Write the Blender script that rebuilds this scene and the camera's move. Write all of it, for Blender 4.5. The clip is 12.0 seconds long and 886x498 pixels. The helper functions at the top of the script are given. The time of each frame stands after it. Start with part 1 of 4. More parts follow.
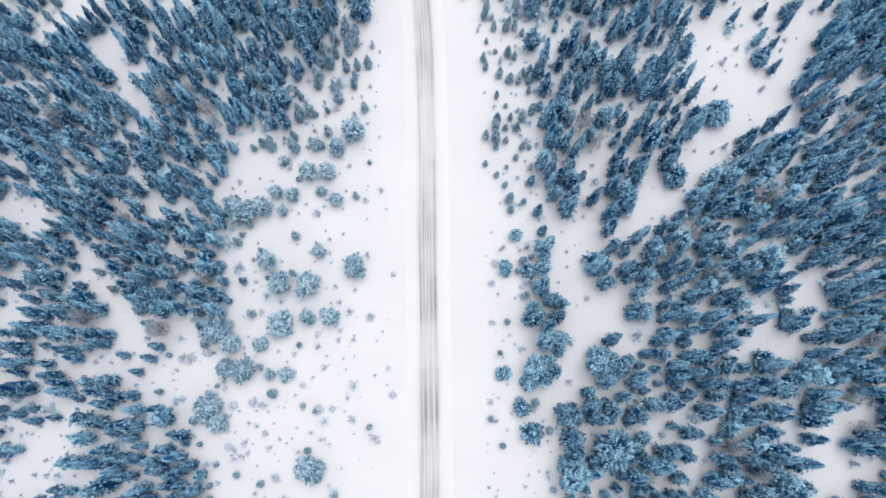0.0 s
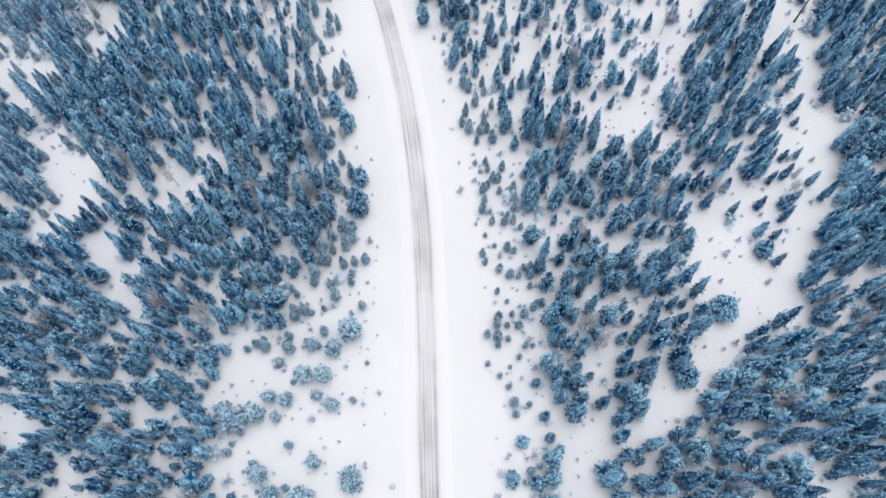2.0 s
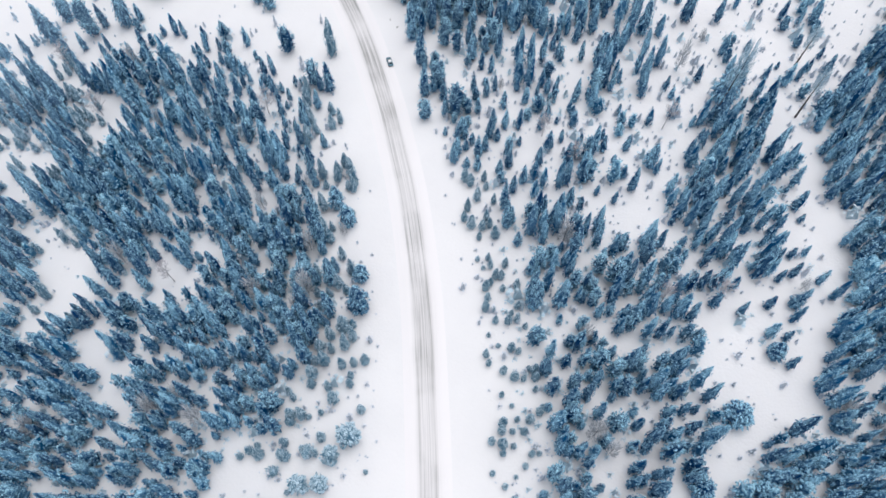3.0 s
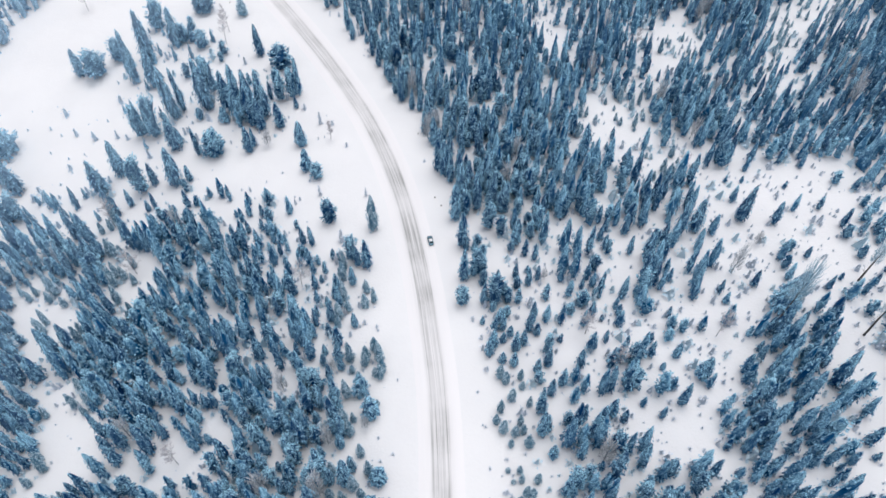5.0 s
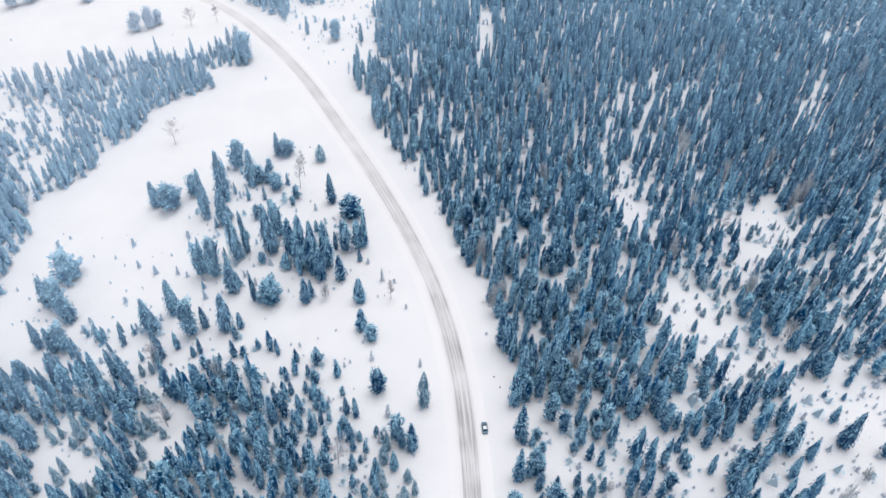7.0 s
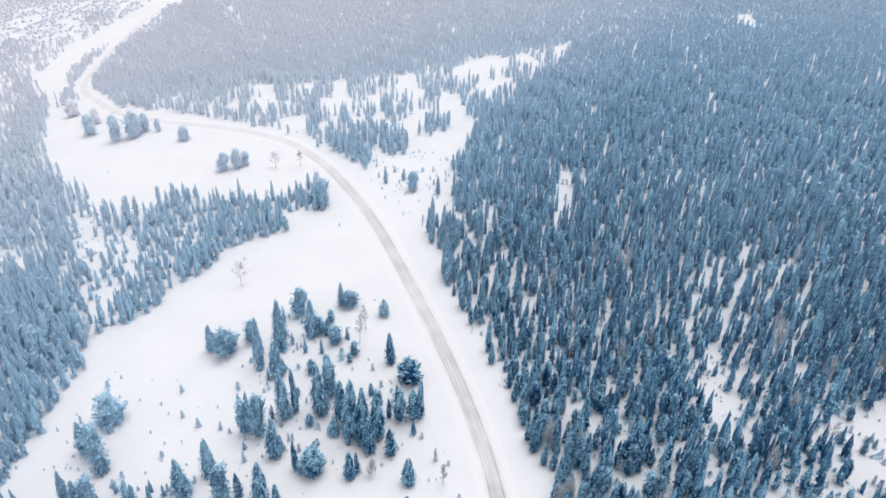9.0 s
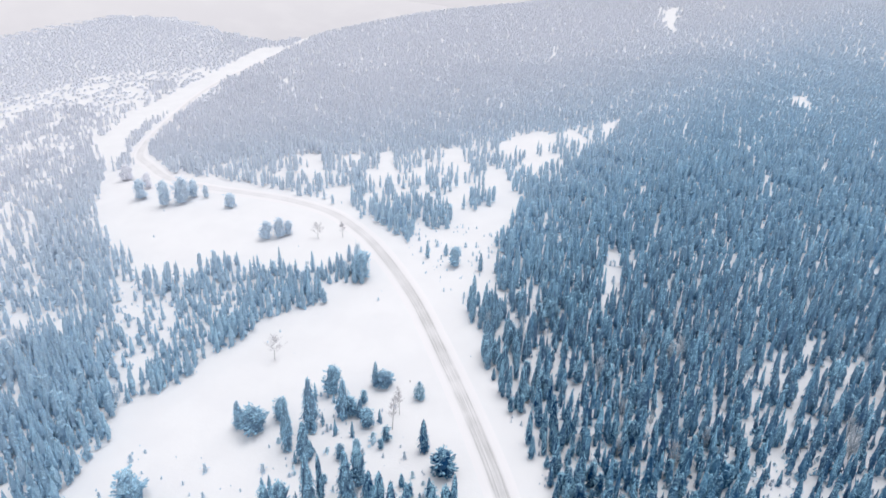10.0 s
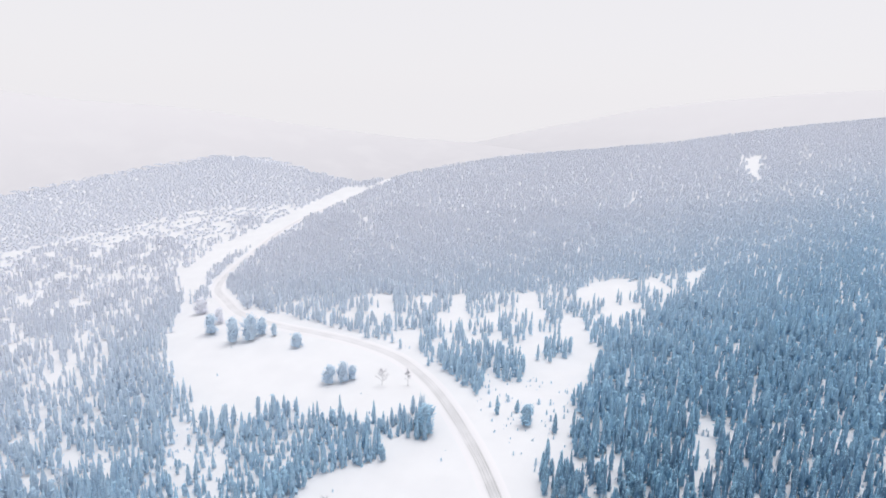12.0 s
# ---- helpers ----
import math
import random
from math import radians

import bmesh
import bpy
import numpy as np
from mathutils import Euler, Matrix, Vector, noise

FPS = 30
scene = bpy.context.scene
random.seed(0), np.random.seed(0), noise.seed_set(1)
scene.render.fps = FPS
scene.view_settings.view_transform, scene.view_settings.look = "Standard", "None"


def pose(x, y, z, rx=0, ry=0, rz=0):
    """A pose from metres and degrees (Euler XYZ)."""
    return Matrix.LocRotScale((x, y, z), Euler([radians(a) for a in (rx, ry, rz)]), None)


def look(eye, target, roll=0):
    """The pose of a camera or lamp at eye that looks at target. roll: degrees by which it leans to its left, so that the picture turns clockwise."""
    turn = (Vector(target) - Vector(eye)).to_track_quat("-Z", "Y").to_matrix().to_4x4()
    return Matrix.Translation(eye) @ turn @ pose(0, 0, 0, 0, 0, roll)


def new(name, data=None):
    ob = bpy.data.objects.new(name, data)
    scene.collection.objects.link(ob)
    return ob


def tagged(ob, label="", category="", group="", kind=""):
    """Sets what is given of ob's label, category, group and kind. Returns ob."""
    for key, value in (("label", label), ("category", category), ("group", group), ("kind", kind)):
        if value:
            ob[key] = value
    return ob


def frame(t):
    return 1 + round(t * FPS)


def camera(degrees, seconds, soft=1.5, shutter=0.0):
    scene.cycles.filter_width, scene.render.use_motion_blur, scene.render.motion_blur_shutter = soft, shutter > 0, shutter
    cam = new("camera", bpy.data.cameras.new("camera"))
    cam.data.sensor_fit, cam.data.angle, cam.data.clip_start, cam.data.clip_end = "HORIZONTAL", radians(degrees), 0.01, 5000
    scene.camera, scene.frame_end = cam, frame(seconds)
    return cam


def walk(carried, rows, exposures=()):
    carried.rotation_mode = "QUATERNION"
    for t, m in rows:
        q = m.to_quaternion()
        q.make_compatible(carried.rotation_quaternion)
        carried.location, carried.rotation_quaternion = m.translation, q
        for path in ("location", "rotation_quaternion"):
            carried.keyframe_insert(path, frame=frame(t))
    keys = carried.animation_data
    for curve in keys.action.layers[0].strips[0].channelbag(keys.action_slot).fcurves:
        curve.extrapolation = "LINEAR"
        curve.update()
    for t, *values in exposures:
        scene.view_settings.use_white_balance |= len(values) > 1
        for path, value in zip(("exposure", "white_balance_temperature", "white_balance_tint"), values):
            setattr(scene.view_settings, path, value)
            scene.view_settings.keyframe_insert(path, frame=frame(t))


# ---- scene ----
cam = camera(66.6, 12.0, 1.6)
PATH = [
    (0, (-0.212, -2.663, 187.985), (-0.209, -2.135, 186.056), 0.3),
    (0.5, (0.745, 3.967, 188.532), (0.738, 4.577, 186.627), -1.0),
    (1, (0.749, 11.863, 189.115), (0.743, 12.542, 187.234), -1.1),
    (1.5, (0.222, 19.321, 189.678), (0.223, 20.072, 187.824), -0.8),
    (2, (-0.179, 26.185, 189.921), (-0.172, 27.013, 188.101), -0.6),
    (2.5, (-0.886, 32.504, 190.213), (-0.873, 33.414, 188.431), -0.3),
    (3, (-1.121, 38.972, 190.372), (-1.106, 39.962, 188.634), -0.2),
    (5, (-1.271, 64.218, 191.057), (-1.369, 65.511, 189.535), -0.1),
    (5.5, (-2.082, 70.784, 191.372), (-2.225, 72.14, 189.909), 0.2),
    (6, (-3.667, 77.177, 191.802), (-3.855, 78.59, 190.399), 0.6),
    (6.5, (-4.955, 83.362, 192.122), (-5.197, 84.829, 190.785), 0.8),
    (7, (-6.547, 89.96, 191.841), (-6.846, 91.48, 190.576), 1.1),
    (9, (-12.878, 113.761, 193.667), (-13.429, 115.434, 192.719), 1.7),
    (9.5, (-14.871, 119.704, 193.396), (-15.489, 121.398, 192.53), 1.9),
    (10, (-17.324, 125.454, 193.415), (-18.025, 127.161, 192.646), 2.1),
    (10.5, (-19.391, 130.847, 193.914), (-20.164, 132.56, 193.23), 2.1),
    (11, (-21.399, 136.377, 194.197), (-22.245, 138.092, 193.612), 2.2),
    (11.5, (-23.717, 141.515, 194.974), (-24.619, 143.228, 194.474), 2.2),
    (12, (-25.826, 145.998, 195.243), (-26.785, 147.707, 194.845), 2.3),
]
LEVEL = pose(0, 0, 0, -1.5, 0, 0)
walk(cam, [(t, LEVEL @ look(eye, target, roll)) for t, eye, target, roll in PATH], [(0, -0.02)])

# ---- world and light: bright overcast winter day ----
world = bpy.data.worlds.new("overcast")
scene.world = world
world.use_nodes = True
wn, wl = world.node_tree.nodes, world.node_tree.links
wn.clear()
sky = wn.new("ShaderNodeTexSky")
sky.sky_type, sky.sun_disc = "NISHITA", False
sky.sun_elevation, sky.sun_rotation = radians(60), radians(40)
sky_scale = wn.new("ShaderNodeVectorMath")
sky_scale.operation = "SCALE"
sky_scale.inputs["Scale"].default_value = 0.06
cloud = wn.new("ShaderNodeMix")
cloud.data_type = "RGBA"
cloud.inputs["Factor"].default_value = 0.93
up = wn.new("ShaderNodeTexCoord")
split = wn.new("ShaderNodeSeparateXYZ")
rise = wn.new("ShaderNodeMapRange")
rise.interpolation_type = "SMOOTHSTEP"
rise.inputs[1].default_value, rise.inputs[2].default_value = 0.18, 0.65
veil = wn.new("ShaderNodeMix")
veil.data_type = "RGBA"
veil.inputs[6].default_value, veil.inputs[7].default_value = (0.915, 0.898, 0.93, 1), (0.61, 0.63, 0.69, 1)
wl.new(up.outputs["Generated"], split.inputs[0])
wl.new(split.outputs["Z"], rise.inputs[0])
wl.new(rise.outputs[0], veil.inputs[0])
wl.new(veil.outputs[2], cloud.inputs[7])
bg = wn.new("ShaderNodeBackground")
bg.inputs["Strength"].default_value = 1.0
wout = wn.new("ShaderNodeOutputWorld")
wl.new(sky.outputs["Color"], sky_scale.inputs[0])
wl.new(sky_scale.outputs[0], cloud.inputs[6])
wl.new(cloud.outputs[2], bg.inputs["Color"])
wl.new(bg.outputs[0], wout.inputs["Surface"])

sun_data = bpy.data.lights.new("sun", "SUN")
sun_data.energy, sun_data.angle, sun_data.color = 1.5, radians(45), (1.0, 0.962, 0.945)
sun = new("sun", sun_data)
sun.matrix_world = look((0, 0, 500), (-40, -50, 200))


# ---- materials ----
def material(name, rough=0.8):
    m = bpy.data.materials.new(name)
    m.use_nodes = True
    n, l = m.node_tree.nodes, m.node_tree.links
    b = n["Principled BSDF"]
    b.inputs["Roughness"].default_value = rough
    return m, n, l, b


def mixed(n, l, fac, a, b):
    """A colour mix; a and b are colours or sockets, fac a socket or a number."""
    x = n.new("ShaderNodeMix")
    x.data_type = "RGBA"
    for key, v in ((0, fac), (6, a), (7, b)):
        if isinstance(v, bpy.types.NodeSocket):
            l.new(v, x.inputs[key])
        elif key:
            x.inputs[key].default_value = (*v, 1)
        else:
            x.inputs[key].default_value = v
    return x.outputs[2]


def noisy(n, l, scale, detail=3, vector=None):
    t = n.new("ShaderNodeTexNoise")
    t.inputs["Scale"].default_value, t.inputs["Detail"].default_value = scale, detail
    if vector is None:
        vector = n.new("ShaderNodeNewGeometry").outputs["Position"]
    l.new(vector, t.inputs["Vector"])
    return t.outputs["Fac"]


def ranged(n, l, v, a, b, c=0.0, d=1.0):
    r = n.new("ShaderNodeMapRange")
    r.interpolation_type = "SMOOTHSTEP"
    l.new(v, r.inputs[0])
    for i, x in enumerate((a, b, c, d)):
        r.inputs[i + 1].default_value = x
    return r.outputs[0]


def maths(n, l, op, a, b):
    m = n.new("ShaderNodeMath")
    m.operation = op
    for i, v in enumerate((a, b)):
        if isinstance(v, bpy.types.NodeSocket):
            l.new(v, m.inputs[i])
        else:
            m.inputs[i].default_value = v
    return m.outputs[0]


def bumped(n, l, b, height, strength, distance):
    k = n.new("ShaderNodeBump")
    k.inputs["Strength"].default_value, k.inputs["Distance"].default_value = strength, distance
    l.new(height, k.inputs["Height"])
    l.new(k.outputs[0], b.inputs["Normal"])


def attribute(n, name):
    a = n.new("ShaderNodeAttribute")
    a.attribute_name = name
    return a.outputs["Fac"]


def snow_material():
    m, n, l, b = material("snow", 0.7)
    drift = noisy(n, l, 0.05, 4)
    fine = noisy(n, l, 1.3, 4)
    col = mixed(n, l, ranged(n, l, drift, 0.3, 0.7), (0.862, 0.864, 0.878), (0.892, 0.893, 0.904))
    col = mixed(n, l, ranged(n, l, fine, 0.62, 0.8, 0, 0.35), col, (0.84, 0.835, 0.865))
    l.new(col, b.inputs["Base Color"])
    h = maths(n, l, "ADD", maths(n, l, "MULTIPLY", drift, 6.0), fine)
    bumped(n, l, b, h, 0.35, 0.25)
    return m


def road_material():
    m, n, l, b = material("packed_snow", 0.55)
    across, along = attribute(n, "across"), attribute(n, "along")
    xyz = n.new("ShaderNodeCombineXYZ")
    l.new(maths(n, l, "MULTIPLY", across, 3.2), xyz.inputs[0])
    l.new(maths(n, l, "MULTIPLY", along, 0.035), xyz.inputs[1])
    streak = noisy(n, l, 1.0, 5, xyz.outputs[0])
    patch = noisy(n, l, 0.06, 3)
    wear_haze = attribute(n, "wear_haze")
    k = maths(n, l, "MULTIPLY", wear_haze, ranged(n, l, streak, 0.28, 0.62, 0.35, 1.25))
    k = maths(n, l, "MULTIPLY", k, ranged(n, l, patch, 0.3, 0.7, 0.55, 1.15))
    col = mixed(n, l, k, (0.915, 0.90, 0.912), (0.27, 0.275, 0.27))
    l.new(col, b.inputs["Base Color"])
    bumped(n, l, b, streak, 0.3, 0.05)
    return m


def needle_material(name, dark, mid, frost):
    m, n, l, b = material(name, 0.75)
    frost_shade = attribute(n, "frost_shade")
    geo = n.new("ShaderNodeNewGeometry")
    isl = geo.outputs["Random Per Island"]
    speck = noisy(n, l, 3.2, 4)
    stand = noisy(n, l, 0.09, 2)
    base = mixed(n, l, maths(n, l, "MULTIPLY", ranged(n, l, isl, -0.25, 0.9), ranged(n, l, stand, 0.3, 0.7, 0.55, 1.0)), dark, mid)
    clump = noisy(n, l, 0.9, 3)
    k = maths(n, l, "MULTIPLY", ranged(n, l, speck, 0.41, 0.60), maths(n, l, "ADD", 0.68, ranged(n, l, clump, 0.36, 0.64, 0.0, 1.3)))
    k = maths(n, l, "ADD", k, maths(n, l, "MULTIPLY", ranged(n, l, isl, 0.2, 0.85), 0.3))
    # mask of tip frost, which also carries shade painted down the crown
    k = maths(n, l, "MULTIPLY", k, frost_shade)
    tone = attribute(n, "tone")
    k = maths(n, l, "MULTIPLY", k, ranged(n, l, tone, 0.0, 1.0, 1.8, 0.9))
    base = mixed(n, l, ranged(n, l, tone, 0.25, 1.0, 0.0, 0.35), base, dark)
    col = mixed(n, l, k, base, frost)
    # distance haze mixed straight into the needle colour, paler on far trees
    haze = attribute(n, "haze")
    col = mixed(n, l, maths(n, l, "MULTIPLY", haze, maths(n, l, "ADD", ranged(n, l, clump, 0.36, 0.62, 0.80, 0.98), ranged(n, l, speck, 0.40, 0.62, 0.0, 0.12))), col, mixed(n, l, maths(n, l, "POWER", haze, 5.0), (0.53, 0.76, 0.93), (0.90, 0.91, 0.972)))
    l.new(col, b.inputs["Base Color"])
    b.inputs["Specular IOR Level"].default_value = 0.05
    # many small twigs turn most of their snow and needles to the sky
    lift = n.new("ShaderNodeVectorMath")
    lift.operation = "MULTIPLY_ADD"
    l.new(geo.outputs["Normal"], lift.inputs[0])
    lift.inputs[1].default_value, lift.inputs[2].default_value = (0.8, 0.8, 0.8), (0.0, 0.0, 0.35)
    turned = n.new("ShaderNodeVectorMath")
    turned.operation = "NORMALIZE"
    l.new(lift.outputs[0], turned.inputs[0])
    l.new(turned.outputs[0], b.inputs["Normal"])
    # light seeps through the thin sprays
    seep, both = n.new("ShaderNodeBsdfTranslucent"), n.new("ShaderNodeMixShader")
    l.new(col, seep.inputs["Color"])
    both.inputs[0].default_value = 0.12
    surface = [k.to_socket for k in l if k.from_node == b][0]
    l.new(b.outputs[0], both.inputs[1])
    l.new(seep.outputs[0], both.inputs[2])
    l.new(both.outputs[0], surface)
    return m


def plain_material(name, col, rough=0.6, var=0.25, scale=3.0, metal=0.0):
    m, n, l, b = material(name, rough)
    f = noisy(n, l, scale, 4)
    dark = tuple(c * (1 - var) for c in col)
    l.new(mixed(n, l, ranged(n, l, f, 0.3, 0.7), dark, col), b.inputs["Base Color"])
    b.inputs["Metallic"].default_value = metal
    return m


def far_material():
    """Woods seen from afar: haze painted into the colour, whiter the higher they stand."""
    m, n, l, b = material("far_hazed_woods", 0.9)
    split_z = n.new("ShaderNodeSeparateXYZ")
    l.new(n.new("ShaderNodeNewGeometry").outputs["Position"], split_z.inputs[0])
    # pale base fades upward to the sky's tone, a haze held in the colour
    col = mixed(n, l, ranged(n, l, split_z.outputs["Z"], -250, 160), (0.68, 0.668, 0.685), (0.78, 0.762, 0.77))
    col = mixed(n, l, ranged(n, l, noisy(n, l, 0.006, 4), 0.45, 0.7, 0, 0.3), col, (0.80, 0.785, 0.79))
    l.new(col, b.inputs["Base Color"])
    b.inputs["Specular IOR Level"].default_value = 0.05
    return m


SNOW = snow_material()
ROAD = road_material()
SPRUCE = needle_material("spruce_needles", (0.002, 0.036, 0.134), (0.009, 0.147, 0.335), (0.47, 0.815, 0.99))
PINE = needle_material("pine_needles", (0.003, 0.040, 0.130), (0.012, 0.157, 0.325), (0.49, 0.82, 0.975))
SAPLING = needle_material("sapling_needles", (0.46, 0.54, 0.64), (0.62, 0.69, 0.78), (0.85, 0.89, 0.95))
YOUNG = needle_material("frosted_needles", (0.05, 0.165, 0.265), (0.18, 0.37, 0.48), (0.66, 0.83, 0.93))
GREY = needle_material("frosted_twig_crown", (0.22, 0.24, 0.27), (0.36, 0.39, 0.43), (0.72, 0.76, 0.80))
UNDER = needle_material("frosted_undergrowth", (0.42, 0.62, 0.74), (0.60, 0.77, 0.87), (0.84, 0.92, 0.97))
FARWOOD = far_material()
BARK = plain_material("bark", (0.09, 0.085, 0.085), 0.9, 0.4, 2.0)
DEADWOOD = plain_material("frosted_bark", (0.48, 0.47, 0.50), 0.9, 0.4, 2.0)
TWIG = plain_material("frosted_twigs", (0.68, 0.67, 0.71), 0.9, 0.35, 1.5)
PAINT = plain_material("dark_car_paint", (0.10, 0.22, 0.29), 0.3, 0.2, 2.0, 0.3)
GLASS = plain_material("car_glass", (0.02, 0.025, 0.03), 0.08, 0.1, 2.0)
RUBBER = plain_material("rubber", (0.02, 0.02, 0.022), 0.85)
ALLOY = plain_material("alloy", (0.5, 0.5, 0.52), 0.35, 0.1, 3.0, 0.9)
RED = plain_material("red_lamp", (0.35, 0.02, 0.02), 0.2)
LAMP = plain_material("clear_lamp", (0.7, 0.7, 0.72), 0.15)
WOOD = plain_material("weathered_wood", (0.16, 0.14, 0.12), 0.9, 0.4, 4.0)

# ---- the lie of the land ----
SWELLS = [(-110, 90, 80, -1.18), (-180, 260, 90, -1.97), (-280, 360, 90, -1.78), (-60, 200, 80, 1.7), (60, 120, 90, 1.61),
          (80, 300, 100, -5.17), (-60, 430, 90, -1.48), (-200, 460, 100, 5.02), (-380, 500, 120, 19.62), (20, 560, 120, 7.02)]


def step(v):
    v = np.clip(v, 0, 1)
    return v * v * (3 - 2 * v)


def brow_distance(x, y):
    """How far from the valley's middle the land runs before it falls away: a long hill to the east, a valley mouth, a low rise to the west."""
    bearing = np.degrees(np.arctan2(-26 - np.asarray(x, float), np.asarray(y, float) - 150))
    return np.interp(bearing, [-60, -3, 10.6, 17, 24, 30, 34, 37, 40, 44, 48, 55, 63, 75, 110],
                     [2600, 2000, 1560, 1480, 1430, 1320, 1230, 1220, 1400, 1800, 2010, 1850, 1680, 1560, 1500])


def ground_z(x, y):
    """The snow's height: a slope up the valley, swells, and a crest behind which the land falls away."""
    x, y = np.asarray(x, float), np.asarray(y, float)
    z = -17.5 + 0.06 * x + 0.08 * y
    for bx, by, s, h in SWELLS:
        z = z + h * np.exp(-((x - bx) ** 2 + (y - by) ** 2) / (2 * s * s))
    d, brow = np.hypot(x + 26, y - 150), brow_distance(x, y)
    z = z - 190 * step((d - brow - 20) / 600) - 0.1 * np.maximum(d - brow - 300, 0)
    back = np.maximum(-60 - y, 0)
    return z + 0.03 * back


def raw_mesh(name, verts, faces, floats=(), smooth=False):
    """A mesh from arrays of corners and triangles or quads, with float values on its points."""
    me = bpy.data.meshes.new(name)
    k = faces.shape[1]
    me.vertices.add(len(verts))
    me.vertices.foreach_set("co", np.ascontiguousarray(verts, dtype=np.float32).ravel())
    me.loops.add(faces.size)
    me.loops.foreach_set("vertex_index", np.ascontiguousarray(faces, dtype=np.int32).ravel())
    me.polygons.add(len(faces))
    me.polygons.foreach_set("loop_start", np.arange(0, faces.size, k, dtype=np.int32))
    me.polygons.foreach_set("use_smooth", np.full(len(faces), smooth))
    for key, values in floats:
        a = me.attributes.new(key, "FLOAT", "POINT")
        a.data.foreach_set("value", np.ascontiguousarray(values, dtype=np.float32))
    me.update(calc_edges=True)
    return me


def spaced(lo, hi, near, edge):
    """Steps of `near` metres from lo to hi, growing outwards to edge on both sides."""
    mid = list(np.arange(lo, hi + near, near))
    out, d = [], near
    v = mid[-1]
    while v < edge:
        d *= 1.22
        v += d
        out.append(v)
    inn, d, v = [], near, lo
    while v > -edge:
        d *= 1.22
        v -= d
        inn.append(v)
    return np.array(inn[::-1] + mid + out)


def build_ground():
    xs, ys = spaced(-520, 260, 6.0, 4500), spaced(-120, 720, 6.0, 4500)
    gx, gy = np.meshgrid(xs, ys)
    verts = np.stack([gx.ravel(), gy.ravel(), ground_z(gx, gy).ravel()], 1)
    w, h = len(xs), len(ys)
    i = (np.arange(h - 1)[:, None] * w + np.arange(w - 1)[None, :]).ravel()
    me = raw_mesh("ground", verts, np.stack([i, i + 1, i + w + 1, i + w], 1), smooth=True)
    me.materials.append(SNOW)
    tagged(new("ground", me), "deep untouched snow over gently rising valley land", "snow", kind="structure")


build_ground()

def far_ridge(name, away, rises, seed):
    """A long pale ridge beyond the valley. rises: bearings and the angles at which its top stands over the level of the eye."""
    r = random.Random(seed)
    waves = [(r.uniform(6, 30), r.uniform(0, 6.28), r.uniform(1.5, 5)) for _ in range(7)]
    a = np.linspace(rises[0][0], rises[-1][0], 120)
    top = 191 + away * np.tan(np.radians(np.interp(a, *zip(*rises)))) + sum(h * np.sin(k * np.radians(a) + p) for k, p, h in waves)
    rings = []
    for back, drop in ((-1500, 560), (-1100, 390), (-800, 265), (-500, 140), (-250, 55), (-80, 12), (0, 0), (200, 20), (700, 300)):
        swell = 0 if back in (0, -80) else 14 * np.sin(np.radians(a) * 23 + back / 90.0)
        rings.append(np.stack([-26 - np.sin(np.radians(a)) * (away + back), 150 + np.cos(np.radians(a)) * (away + back), top - drop + swell], 1))
    verts, w = np.concatenate(rings), len(a)
    i = (np.arange(len(rings) - 1)[:, None] * w + np.arange(w - 1)[None, :]).ravel()
    me = raw_mesh("backdrop", verts, np.stack([i, i + w, i + w + 1, i + 1], 1), smooth=True)
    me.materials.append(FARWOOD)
    tagged(new("backdrop", me), name, "hill", kind="structure")


far_ridge("wooded ridge beyond the western valley, paled by haze painted into its colour", 3300, [(20, -4.6), (29, -3.9), (37, -3.0), (48, -1.7), (63, -0.4), (90, 0.6), (140, 0.4)], 3)
far_ridge("wooded ridge far behind the eastern hill, paled by haze painted into its colour", 3700, [(-70, 2.6), (-3, 1.3), (8, 0.2), (15, -1.0), (21, -2.2), (26, -3.4), (33, -4.4)], 8)

# ---- the road ----
LINE = [(-3.9, -320), (-3.9, -120), (-3.9, -19), (-4.3, 24), (-4.8, 52), (-5.0, 80), (-5.6, 104), (-6.9, 132), (-10.5, 164), (-14.8, 187),
        (-20.5, 212), (-31.4, 248), (-47, 283), (-68, 317), (-96, 355), (-131, 397.6), (-160, 430), (-195, 462.5), (-222, 483), (-254, 500),
        (-290, 506.5), (-328, 506.5), (-364, 506), (-412, 516), (-466, 548), (-527, 595), (-590, 690), (-668, 860), (-710, 1064), (-760, 1300)]


def curve_points(line, every=3.5):
    """Points along a smooth line through the given ones (Catmull-Rom)."""
    p = np.array([line[0], *line, line[-1]], float)
    out = []
    for a, b, c, d in zip(p, p[1:], p[2:], p[3:]):
        n = max(2, int(np.hypot(*(c - b)) / every))
        for t in np.arange(n) / n:
            out.append(0.5 * (2 * b + (c - a) * t + (2 * a - 5 * b + 4 * c - d) * t * t + (3 * b - a - 3 * c + d) * t ** 3))
    out.append(p[-1])
    return np.array(out)


ROAD_LINE = curve_points(LINE)


